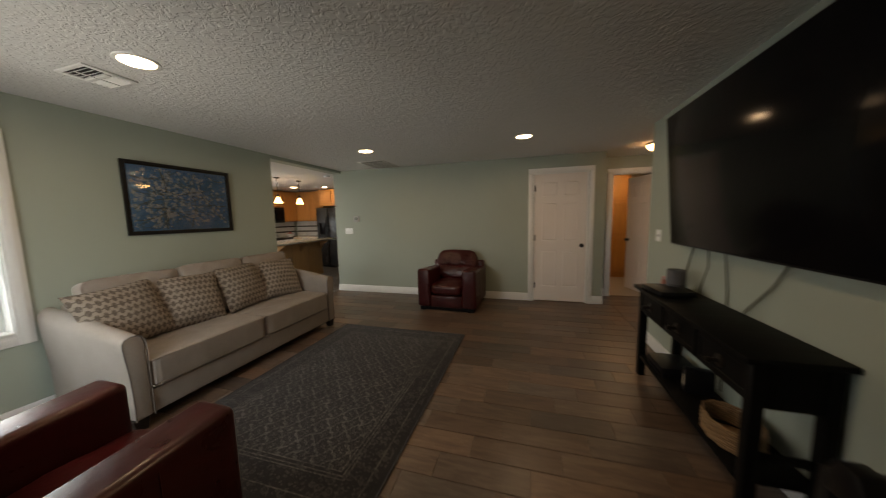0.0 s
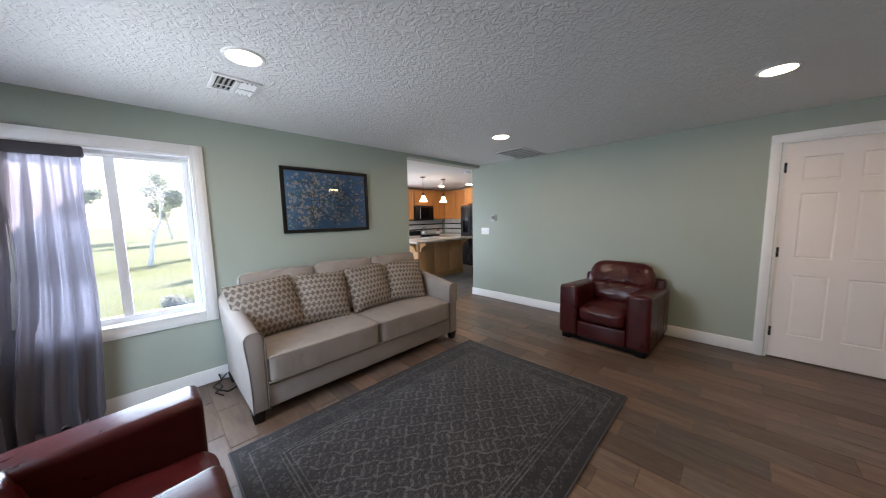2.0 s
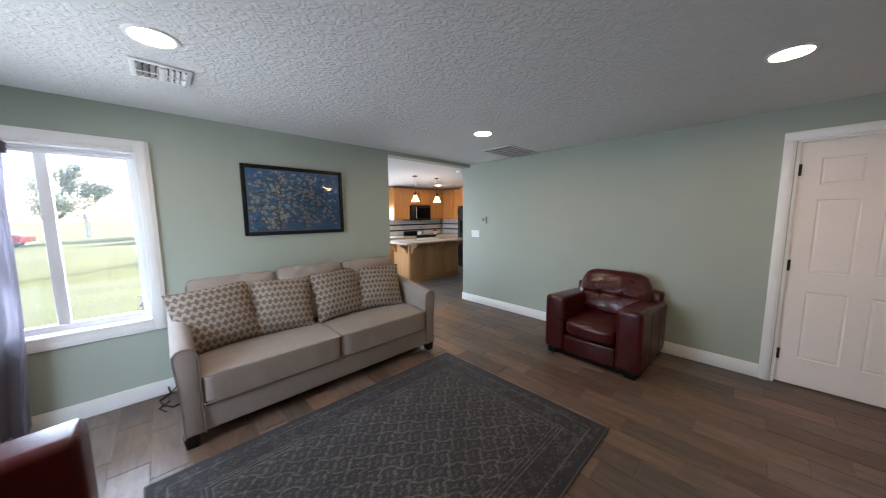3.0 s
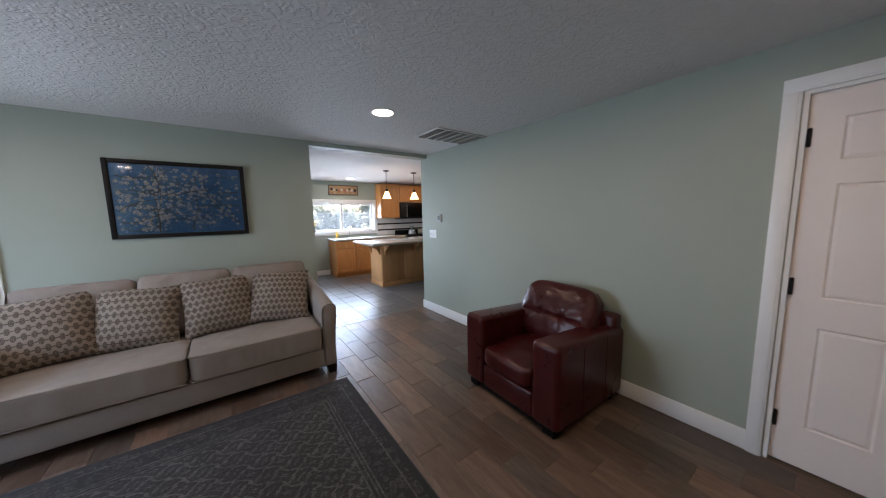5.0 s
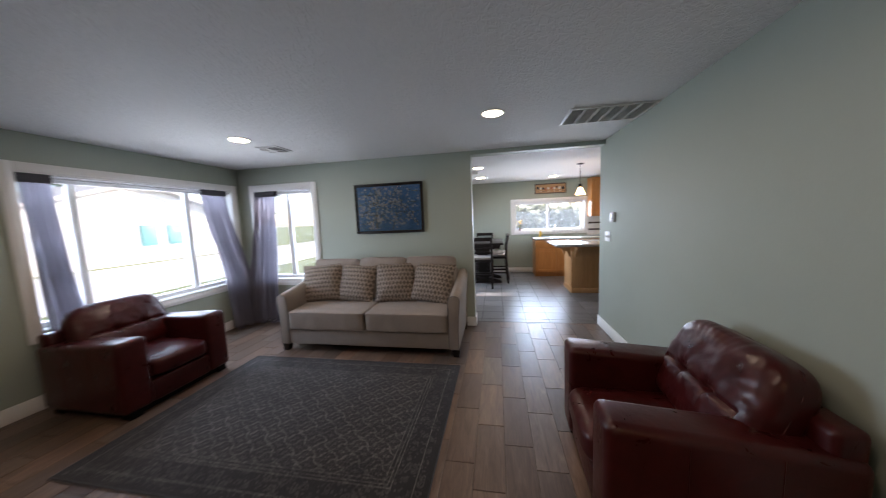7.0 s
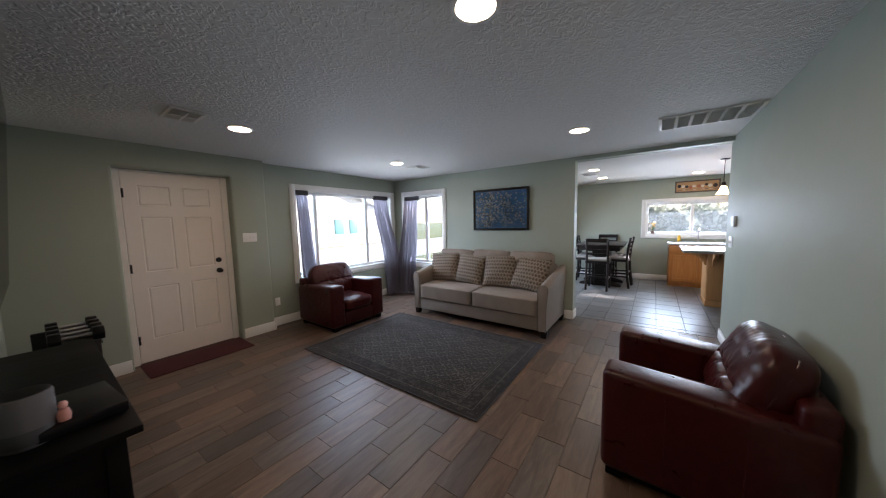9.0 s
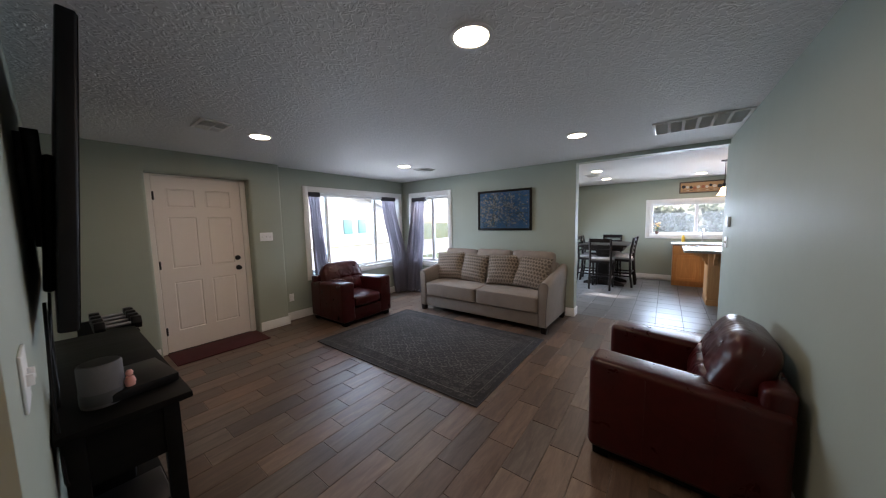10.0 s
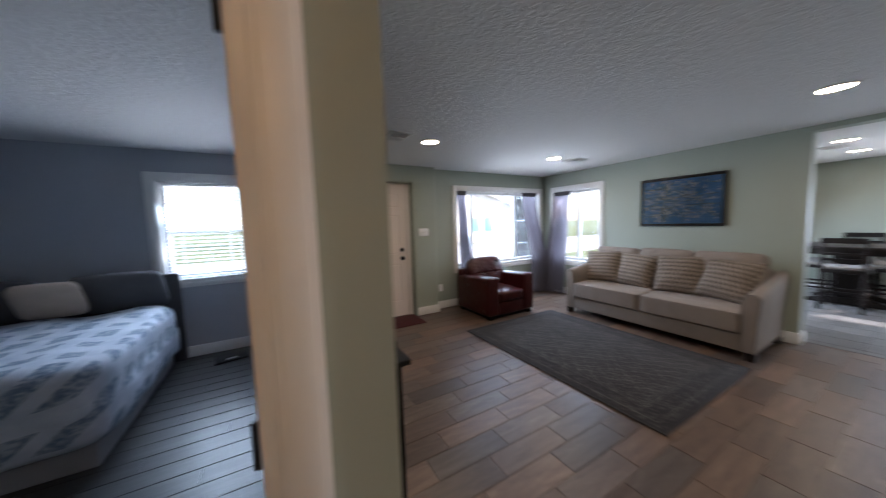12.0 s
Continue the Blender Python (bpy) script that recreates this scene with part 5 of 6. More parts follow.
solid("countertop", box(KX + 0.002, 7.385, 0.871, KX + 0.645, KN - 0.002, 0.909, 0.006), STONE, "pale speckled stone worktop in the corner", "countertop")
solid("countertop", box(KX + 0.648, KN - 0.645, 0.871, -5.715, KN - 0.002, 0.909, 0.006), STONE, "pale speckled stone worktop beside the fridge", "countertop")
rg = thing("kitchen_range", KX + 0.004, 7.382, 0, -90, "black free-standing kitchen range", "range")
part("body", box(0.002, 0.0, 0.02, 0.754, 0.63, 0.90, 0.006), BLACK, rg)
part("cooktop", box(0.002, 0.03, 0.902, 0.754, 0.64, 0.915, 0.004), SCREEN, rg)
part("back_guard", box(0.002, 0.0, 0.902, 0.754, 0.03, 1.02, 0.006), BLACK, rg)
part("oven_handle", tube([(0.08, 0.67, 0.74), (0.68, 0.67, 0.74)], 0.012, 10), STEEL, rg)
mw = thing("microwave", KX, 7.385, 1.345, -90, "black microwave mounted above the range", "microwave")
part("case", box(0.002, 0.003, 0.0, 0.748, 0.38, 0.43, 0.008), BLACK, mw)
part("door_window", box(0.03, 0.381, 0.06, 0.54, 0.388, 0.37, 0.003), SCREEN, mw)
part("control_panel", box(0.58, 0.381, 0.03, 0.73, 0.386, 0.40, 0.003), BLACKM, mw)
part("handle", tube([(0.56, 0.40, 0.05), (0.56, 0.40, 0.38)], 0.009, 8), STEEL, mw)
fr = thing("fridge", -4.81, KN - 0.03, 0, 180, "black side-by-side fridge with a water dispenser", "fridge")
FR = plain("black_fridge_steel", (0.035, 0.037, 0.04), 0.28, 0.1, 2, 200, 0.03, metal=0.5)
part("body", box(0, 0, 0.02, 0.90, 0.62, 1.75, 0.006), BLACK, fr)
part("door", box(0.003, 0.625, 0.06, 0.515, 0.70, 1.74, 0.014, 3), FR, fr)
part("door", box(0.525, 0.625, 0.06, 0.897, 0.70, 1.74, 0.014, 3), FR, fr)
for x in (0.485, 0.555):
    part("handle", tube([(x, 0.705, 0.62), (x, 0.745, 0.66), (x, 0.75, 1.0), (x, 0.745, 1.44), (x, 0.705, 1.48)], 0.013, 10), BLACK, fr)
part("water_dispenser", box(0.62, 0.698, 0.98, 0.80, 0.703, 1.32, 0.004), SCREEN, fr)
# tiled backsplash with two dark bands
WTILE = plain("white_wall_tile", (0.66, 0.65, 0.62), 0.25, 0.05, 6, 80, 0.04, per_object=0.06)
DTILE = plain("brown_mosaic", (0.055, 0.04, 0.035), 0.2, 0.4, 30, 90, 0.05, per_object=0.4)
bs = thing("backsplash", KX, 6.09, 0.911, 0, "white tiled backsplash with two dark mosaic bands", "backsplash", "", "structure")
bsn = thing("backsplash", KX, KN, 0.911, 0, "white tiled backsplash with two dark mosaic bands", "backsplash", "", "structure")
rows = ((0.002, 0.118, 0), (0.121, 0.159, 1), (0.162, 0.278, 0), (0.281, 0.319, 1), (0.322, 0.455, 0))
for z0, z1, dark in rows:
    step = 0.10 if dark else 0.155
    me = mesh_of("tile", box(0.001, 0.0015, z0, 0.009, step - 0.0015, z1, 0.001, 1), DTILE if dark else WTILE, False)
    for i in range(int((KN - 6.12) / step)):
        o = new("tile", me)
        o.parent = bs
        o.matrix_basis = pose(0, i * step, 0)
    for i in range(int(1.33 / step)):
        o = new("tile", me)
        o.parent = bsn
        o.matrix_basis = pose(0.012 + i * step, -0.0002, 0, 0, 0, -90)
# sink
sk = thing("sink_faucet", KX + 0.10, 5.30, 0.909, 0, "chrome gooseneck faucet at the sink", "faucet")
part("spout", tube([(0, 0, 0), (0, 0, 0.20), (0.03, 0, 0.26), (0.09, 0, 0.28), (0.15, 0, 0.25), (0.16, 0, 0.20)], 0.011, 10), STEEL, sk)
part("base", lathe([(0, 0), (0.028, 0), (0.026, 0.015), (0.014, 0.03), (0, 0.03)], 18), STEEL, sk)
solid("kitchen_sink", box(KX + 0.16, 4.98, 0.9095, KX + 0.56, 5.66, 0.918, 0.004), BLACKM, "dark drop-in kitchen sink rim", "sink")
bt = thing("soap_bottle", KX + 0.12, 4.98, 0.909, 0, "yellow soap bottle beside the sink", "bottle")
part("body", lathe([(0, 0), (0.03, 0.0), (0.032, 0.01), (0.03, 0.11), (0.012, 0.135), (0.012, 0.15), (0, 0.15)], 18), plain("yellow_soap", (0.75, 0.48, 0.05), 0.3), bt)
part("pump", tube([(0, 0, 0.15), (0, 0, 0.185), (0.03, 0, 0.185)], 0.005, 8), VINYL, bt)
fl = thing("flower_pot", KX - 0.07, 4.50, 1.066, 0, "potted flowers on the kitchen window sill", "potted plant")
part("pot", lathe([(0, 0), (0.03, 0), (0.04, 0.07), (0.036, 0.07), (0, 0.06)], 16), plain("clay", (0.12, 0.07, 0.05), 0.7), fl)
rnd = random.Random(3)
bm = bmesh.new()
stems = bmesh.new()
for i in range(14):
    a, r, z = rnd.uniform(0, 6.28), rnd.uniform(0.01, 0.075), rnd.uniform(0.12, 0.26)
    p = Vector((math.cos(a) * r * 0.6, math.sin(a) * r, z))
    tube([(0, 0, 0.06), p * 0.6 + Vector((0, 0, 0.02)), p], 0.002, 5, bm=stems)
    lathe([(0, -0.004), (0.018, 0.0), (0.021, 0.006), (0.008, 0.008), (0, 0.007)], 8, bm=bm, m=Matrix.Translation(p) @ Euler((rnd.uniform(-1, 1), rnd.uniform(-1, 1), 0)).to_matrix().to_4x4())
part("stems", stems, plain("stem_green", (0.07, 0.13, 0.04), 0.6), fl)
part("blooms", bm, plain("mixed_petals", (0.70, 0.42, 0.10), 0.6, 0.4, 40), fl, "orange and white blooms")
sign = thing("wall_sign", KX, 5.24, 2.09, -90, "weathered wooden sign with painted kitchen figures", "sign")
part("board", box(-0.36, 0.001, -0.115, 0.36, 0.02, 0.115, 0.004), wood("weathered_board", (0.46, 0.27, 0.13), (0.28, 0.17, 0.09), 0.7, "x"), sign)
SIGNF = plain("sign_frame", (0.11, 0.085, 0.065), 0.7, 0.3, 20)
for a in ((-0.37, 0.0, 0.10, 0.37, 0.028, 0.125), (-0.37, 0.0, -0.125, 0.37, 0.028, -0.10), (-0.37, 0, -0.10, -0.345, 0.028, 0.10), (0.345, 0, -0.10, 0.37, 0.028, 0.10)):
    part("frame_rail", box(*a, 0.003), SIGNF, sign)
rnd = random.Random(11)
INK = plain("sign_ink", (0.03, 0.025, 0.025), 0.7)
PALEINK = plain("sign_cream", (0.55, 0.50, 0.42), 0.7)
RUST = plain("sign_rust", (0.33, 0.12, 0.06), 0.7)
for i, (x, r, m) in enumerate(((-0.29, 0.038, INK), (-0.21, 0.034, PALEINK), (-0.15, 0.026, INK), (-0.09, 0.028, PALEINK), (-0.03, 0.034, RUST), (0.05, 0.030, PALEINK), (0.11, 0.034, RUST), (0.17, 0.028, INK), (0.23, 0.030, PALEINK), (0.295, 0.034, INK))):
    bm = lathe([(0, 0.0), (r, 0.0), (r, 0.0025), (r * 0.55, 0.0025), (r * 0.5, 0.0015), (0, 0.0015)], 14, m=pose(x, 0.0205, rnd.uniform(-0.03, 0.03), -90))
    part("painted_figure", bm, m, sign, smooth=False)
    part("painted_line", box(x - r * 1.1, 0.0205, -0.07, x + r * 0.4, 0.023, -0.062), m, sign, smooth=False)

# island with corbels
isl = thing("kitchen_island", -5.26, 6.0, 0, 0, "pale maple kitchen island with a stone breakfast top", "kitchen island")
part("body", box(-0.29, -0.755, 0.09, 0.285, 0.75, 0.885, 0.004), OAKPALE, isl)
part("plinth", box(-0.30, -0.765, 0.0, 0.297, 0.76, 0.092, 0.004), OAKPALE, isl)
part("stone_top", box(-0.36, -1.09, 0.887, 0.66, 0.88, 0.928, 0.008, 3), STONE, isl)
for y0, y1 in ((-0.745, -0.27), (-0.24, 0.24), (0.27, 0.74)):
    part("side_panel", box(0.285, y0, 0.115, 0.293, y1, 0.86, 0.003), OAKPALE, isl)
part("end_panel", box(-0.26, -0.763, 0.115, 0.26, -0.755, 0.86, 0.003), OAKPALE, isl)
corb = [(0.0, 0.0), (0.025, 0.0), (0.04, 0.05), (0.06, 0.095), (0.11, 0.13), (0.17, 0.15), (0.20, 0.185), (0.20, 0.22), (0.0, 0.22)]
for yy in (-0.70, -0.02, 0.68):
    part("corbel", prism(corb, 0.045, "y", 0.003, m=pose(0.293, yy, 0.666)), OAKPALE, isl)
for xx in (-0.22, 0.20):
    part("corbel", prism(corb, 0.045, "y", 0.003, m=pose(xx, -0.763, 0.666, 0, 0, -90)), OAKPALE, isl)
kt = thing("kettle", KX + 0.36, 6.98, 0.916, 0, "steel kettle on the range", "kettle")
part("body", lathe([(0, 0), (0.095, 0), (0.10, 0.02), (0.085, 0.10), (0.03, 0.145), (0, 0.15)], 22), STEEL, kt)
part("handle", tube([(0, -0.07, 0.11), (0, -0.06, 0.19), (0, 0, 0.215), (0, 0.06, 0.19), (0, 0.07, 0.11)], 0.008, 8), BLACK, kt)
part("spout", tube([(0.07, 0, 0.06), (0.11, 0, 0.10), (0.13, 0, 0.13)], 0.014, 8, r_end=0.008), STEEL, kt)
bo = thing("fruit_bowl", KX + 0.33, 7.60, 0.909, 0, "white bowl of red apples on the worktop", "bowl")
part("bowl", lathe([(0, 0), (0.05, 0), (0.055, 0.012), (0.12, 0.075), (0.14, 0.10), (0.133, 0.10), (0.11, 0.075), (0.05, 0.02), (0, 0.018)], 24), plain("white_glaze", (0.75, 0.74, 0.72), 0.2), bo)
for i in range(5):
    a = i * 1.3
    part("apple", lathe([(0, -0.03), (0.02, -0.031), (0.037, -0.008), (0.038, 0.008), (0.022, 0.03), (0.006, 0.028), (0, 0.022)], 14), plain("apple_red", (0.35, 0.035, 0.02), 0.3, 0.4, 12), bo, at=pose(math.cos(a) * 0.055 * (i > 0), math.sin(a) * 0.055 * (i > 0), 0.085 + 0.03 * (i == 0)))

# pendants
SHADE = emitter("frosted_shade_glow", (1.0, 0.60, 0.26), 4.8)
for yy in (5.36, 5.98):
    pn = thing("pendant_lamp", -4.87, yy, H, 0, "dark bronze pendant lamp with a glowing frosted bell shade", "pendant lamp", "pendants over the island")
    part("canopy", lathe([(0, 0), (0.06, 0), (0.055, -0.015), (0.012, -0.025), (0, -0.025)], 20), BRONZE, pn)
    part("stem", tube([(0, 0, -0.02), (0, 0, -0.36)], 0.0045, 8), BRONZE, pn)
    part("socket", lathe([(0, -0.34), (0.022, -0.345), (0.03, -0.38), (0.034, -0.405), (0, -0.405)], 18), BRONZE, pn)
    part("shade", lathe([(0.026, -0.40), (0.036, -0.42), (0.047, -0.455), (0.062, -0.495), (0.086, -0.528), (0.083, -0.530), (0.058, -0.498), (0.043, -0.455), (0.026, -0.41)], 28), SHADE, pn, "glowing frosted glass")

# dining set
SEATC = fabric("cream_seat_cloth", (0.20, 0.18, 0.16), 500)


def dining_chair():
    ob = thing("dining_chair", 0, 0, 0, 0, "tall espresso dining chair with a ladder back and cream seat", "chair", "dining chairs")
    for x in (-0.19, 0.19):
        part("front_leg", box(x - 0.02, -0.21, 0, x + 0.02, -0.17, 0.585, 0.004), DARKWOOD, ob)
        pts = [(x, 0.235, 0.0), (x, 0.20, 0.25), (x, 0.185, 0.58), (x, 0.20, 0.80), (x, 0.245, 1.045)]
        part("rear_leg", tube(pts, 0.021, 8), DARKWOOD, ob)
        part("side_stretcher", box(x - 0.01, -0.18, 0.22, x + 0.01, 0.20, 0.25, 0.003), DARKWOOD, ob)
    part("seat_frame", box(-0.215, -0.215, 0.545, 0.215, 0.20, 0.595, 0.005), DARKWOOD, ob)
    part("seat", cushion(0.42, 0.40, 0.055, 0.2, 0.002, 8, 0.3, 4, 7.0), SEATC, ob, at=pose(0, -0.01, 0.615))
    for z, h, y0 in ((0.72, 0.035, 0.192), (0.80, 0.035, 0.202), (0.88, 0.035, 0.214), (0.975, 0.075, 0.232)):
        part("back_slat", prism([(-0.19, -0.0), (0.0, 0.022), (0.19, 0.0), (0.19, 0.018), (0.0, 0.04), (-0.19, 0.018)], h, "z", m=pose(0, y0 - 0.01, z)), DARKWOOD, ob)
    part("foot_rail", box(-0.18, -0.20, 0.18, 0.18, -0.18, 0.215, 0.003), DARKWOOD, ob)
    part("rear_stretcher", box(-0.18, 0.19, 0.30, 0.18, 0.21, 0.33, 0.003), DARKWOOD, ob)
    return ob


dc = dining_chair()
dc.matrix_world = pose(-5.49, 3.615, 0, 0, 0, -90)
for x, yy, rz in ((-5.98, 3.92, -4), (-6.42, 3.93, 3), (-5.97, 3.29, 180), (-6.40, 3.28, 184), (-6.80, 3.60, 88)):
    copy_thing(dc, pose(x, yy, 0, 0, 0, rz + (0 if rz < 90 else 0)))
dt = thing("dining_table", -6.12, 3.60, 0, 0, "espresso counter-height dining table on a heavy pedestal", "dining table")
part("tabletop", box(-0.60, -0.45, 0.865, 0.60, 0.45, 0.905, 0.008, 3), DARKWOOD, dt)
part("apron", box(-0.52, -0.38, 0.78, 0.52, 0.38, 0.865, 0.004), DARKWOOD, dt)
part("pedestal", box(-0.28, -0.16, 0.06, 0.28, 0.16, 0.78, 0.012), DARKWOOD, dt)
for s in (-1, 1):
    part("foot", prism([(-0.40, 0), (0.40, 0), (0.40, 0.045), (0.33, 0.07), (0.2, 0.11), (-0.2, 0.11), (-0.33, 0.07), (-0.40, 0.045)], 0.09, "x", 0.006, m=pose(s * 0.25 - 0.045, 0, 0)), DARKWOOD, dt)


# ---- hall and utility room ----
fl = thing("flush_light", 1.86, 4.90, H, 0, "warm lit flush-mount ceiling lamp in the hall", "ceiling light")
part("base", lathe([(0, 0), (0.13, 0), (0.13, -0.02), (0.12, -0.025), (0, -0.025)], 28), BRONZE, fl)
part("glass_bowl", lathe([(0.125, -0.025), (0.12, -0.05), (0.09, -0.08), (0.04, -0.095), (0, -0.098)], 28), emitter("warm_bowl_glow", (1.0, 0.58, 0.26), 7.0), fl, "glowing bowl")
# unseen lamp, added for the warm light through the utility doorway
can_light(2.0, 6.9, r=0.09)
pc = thing("pantry_cabinet", 2.30, 8.08, 0, 180, "tall honey maple pantry cabinet", "cabinet")
part("body", box(0, 0.0, 0.0, 0.80, 0.62, 2.28, 0.003), OAK, pc, smooth=False)
for z0, z1 in ((0.12, 0.90), (0.92, 1.66), (1.68, 2.24)):
    for x0 in (0.015, 0.405):
        part("door", panelled(0.38, z1 - z0, 0.018, ((0.055, 0.325),), ((0.055, z1 - z0 - 0.055),), 0.008, 0.012, 0.003), OAK, pc, at=pose(x0, 0.6395, z0), smooth=False)

# ---- bedroom ----
def quilt_material():
    k = Nodes("blue_patch_quilt")
    sep = k.n("ShaderNodeSeparateXYZ")
    k.put(sep.inputs[0], k.obj)
    X, Y, Z = sep.outputs
    d = k.math("ADD", Y, k.math("MULTIPLY", Z, 0.9))
    cx = k.math("FRACT", k.math("DIVIDE", k.math("ADD", X, Z), 0.22))
    cy = k.math("FRACT", k.math("DIVIDE", d, 0.22))
    inx = k.math("LESS_THAN", k.math("ABSOLUTE", k.math("SUBTRACT", cx, 0.5)), 0.28)
    iny = k.math("LESS_THAN", k.math("ABSOLUTE", k.math("SUBTRACT", cy, 0.5)), 0.28)
    f = k.math("MULTIPLY", k.math("MULTIPLY", inx, iny), k.ramp(k.noise(40, 3), (0.4, (0.3,) * 3), (0.6, (1,) * 3)))
    col = k.mix(f, k.ramp(k.noise(8, 3), (0.3, (0.42, 0.48, 0.56)), (0.7, (0.58, 0.62, 0.68))), (0.13, 0.19, 0.28))
    k.bump(k.noise(22, 3), 0.3, 0.01)
    return k.set(Base_Color=col, Roughness=0.9)


bed = thing("bed", 3.40, 1.145, 0, 0, "double bed with a pale blue patterned quilt", "bed")
own = cushion(1.62, 1.76, 0.54, 0.12, 0.02, 22, 0.08, 31, 9.0)
for v in own.verts:
    if v.co.z < 0:
        v.co.x *= 1.0 + 0.03 * (1 + math.sin(v.co.y * 17)) * 0.5
        v.co.y *= 1.0 + 0.02 * (1 + math.sin(v.co.x * 15)) * 0.5
part("quilt", own, quilt_material(), bed, at=pose(0, -0.05, 0.42))
part("bed_base", box(-0.72, -0.90, 0.0, 0.72, 0.70, 0.22, 0.01), plain("grey_bed_base", (0.30, 0.30, 0.31), 0.9), bed)
part("headboard", box(-0.82, -1.01, 0.0, 0.82, -0.93, 0.98, 0.02), fabric("charcoal_headboard", (0.05, 0.05, 0.055)), bed)
for i, (x, c) in enumerate(((-0.42, (0.10, 0.10, 0.105)), (0.40, (0.10, 0.10, 0.105)), (0.0, (0.55, 0.45, 0.36)))):
    bm = cushion(0.66 if i < 2 else 0.42, 0.44 if i < 2 else 0.36, 0.18, 0.5, 0.008, 12, 0.8, 40 + i, 6.0)
    solid("pillow", bm, fabric("pillow_cloth", c, 500), "dark grey bed pillow leaning on the headboard" if i < 2 else "tan bed pillow between grey pillows", "pillow", group="bed pillows", at=pose(3.40 + x, 0.36 + 0.10 * (i == 2), 0.86, 62, 0, 0))
sc = thing("floor_scale", 2.16, 0.42, 0, 10, "low dark bathroom scale on the bedroom floor", "scale")
part("platform", box(-0.15, -0.15, 0.012, 0.15, 0.15, 0.035, 0.008), BLACK, sc)
part("display", box(-0.05, 0.08, 0.035, 0.05, 0.12, 0.037, 0.001), STEEL, sc)


# ---- roofs and eaves ----
ROOFM = plain("grey_roof_shingle", (0.11, 0.105, 0.10), 0.9, 0.3, 6, 60, 0.5)
FASCIA = plain("white_fascia", (0.72, 0.72, 0.70), 0.6, 0.06)
SIDING = plain("pale_siding", (0.55, 0.54, 0.51), 0.7, 0.06, 2, 40)


def gable(x0, x1, y0, y1, z, rise, name):
    """A low gabled roof with its ridge along x and white eaves."""
    ob = thing(name, 0, 0, 0, 0, "low grey shingle roof with white eaves", "roof", "", "structure")
    ym = (y0 + y1) / 2
    part("roof_slab", prism([(y0, z + 0.14), (ym, z + 0.14 + rise), (y1, z + 0.14), (y1, z + 0.06), (ym, z + 0.06 + rise), (y0, z + 0.06)], x1 - x0, "x", m=pose(x0, 0, 0)), ROOFM, ob, smooth=False)
    part("soffit", box(x0 + 0.01, y0 + 0.01, z, x1 - 0.01, y1 - 0.01, z + 0.055), FASCIA, ob, smooth=False)
    return ob


gable(WB - 0.45, 5.6, -0.55, 8.9, H + 0.14, 1.3, "roof_main")
# unseen west overhang, drawn out to trim the sun patch on the tiles
gable(KX - 1.55, WB - 0.47, KS - 0.62, KN + 0.7, H + 0.14, 0.75, "roof_kitchen")

# ---- paving, houses, trees ----
struct("road", box(-40, -15, -0.36, 30, -6.0, -0.33), CONCRETE, "pale sunlit concrete drive and street", "road")


def tree_mats():
    bark = plain("grey_bark", (0.13, 0.11, 0.09), 0.9, 0.35, 12, 60, 0.6, dist=0.01)
    k = Nodes("leaf_green")
    g = k.n("ShaderNodeNewGeometry").outputs["Random Per Island"]
    col = k.ramp(g, (0, (0.035, 0.065, 0.018)), (0.5, (0.075, 0.12, 0.035)), (1, (0.12, 0.16, 0.05)))
    leaf = k.set(Base_Color=col, Roughness=0.7)
    return bark, leaf


BARK, LEAF = tree_mats()


def leafy(name, c, through=0.45):
    """Thin leaves that pass some light on."""
    k = Nodes(name)
    g = k.n("ShaderNodeNewGeometry").outputs["Random Per Island"]
    col = k.ramp(g, (0, vary(c, 0.75)), (1, vary(c, 1.2)))
    k.set(Base_Color=col, Roughness=0.8)
    tl = k.n("ShaderNodeBsdfTranslucent")
    k.put(tl.inputs[0], col)
    mx = k.n("ShaderNodeMixShader", Fac=through)
    k.t.links.new(k.b.outputs[0], mx.inputs[1])
    k.t.links.new(tl.outputs[0], mx.inputs[2])
    k.t.links.new(mx.outputs[0], k.t.nodes["Material Output"].inputs[0])
    return k.m


FARLEAF = leafy("far_leaf", (0.16, 0.21, 0.13))
# twigs and blossom carry the window glare as extra paleness in their colour
TWIGM = plain("haze_pale_twig", (0.66, 0.64, 0.62), 0.9, 0.3, 12)
BLOSSOM = leafy("haze_pale_blossom_leaf", (0.70, 0.68, 0.65), 0.6)


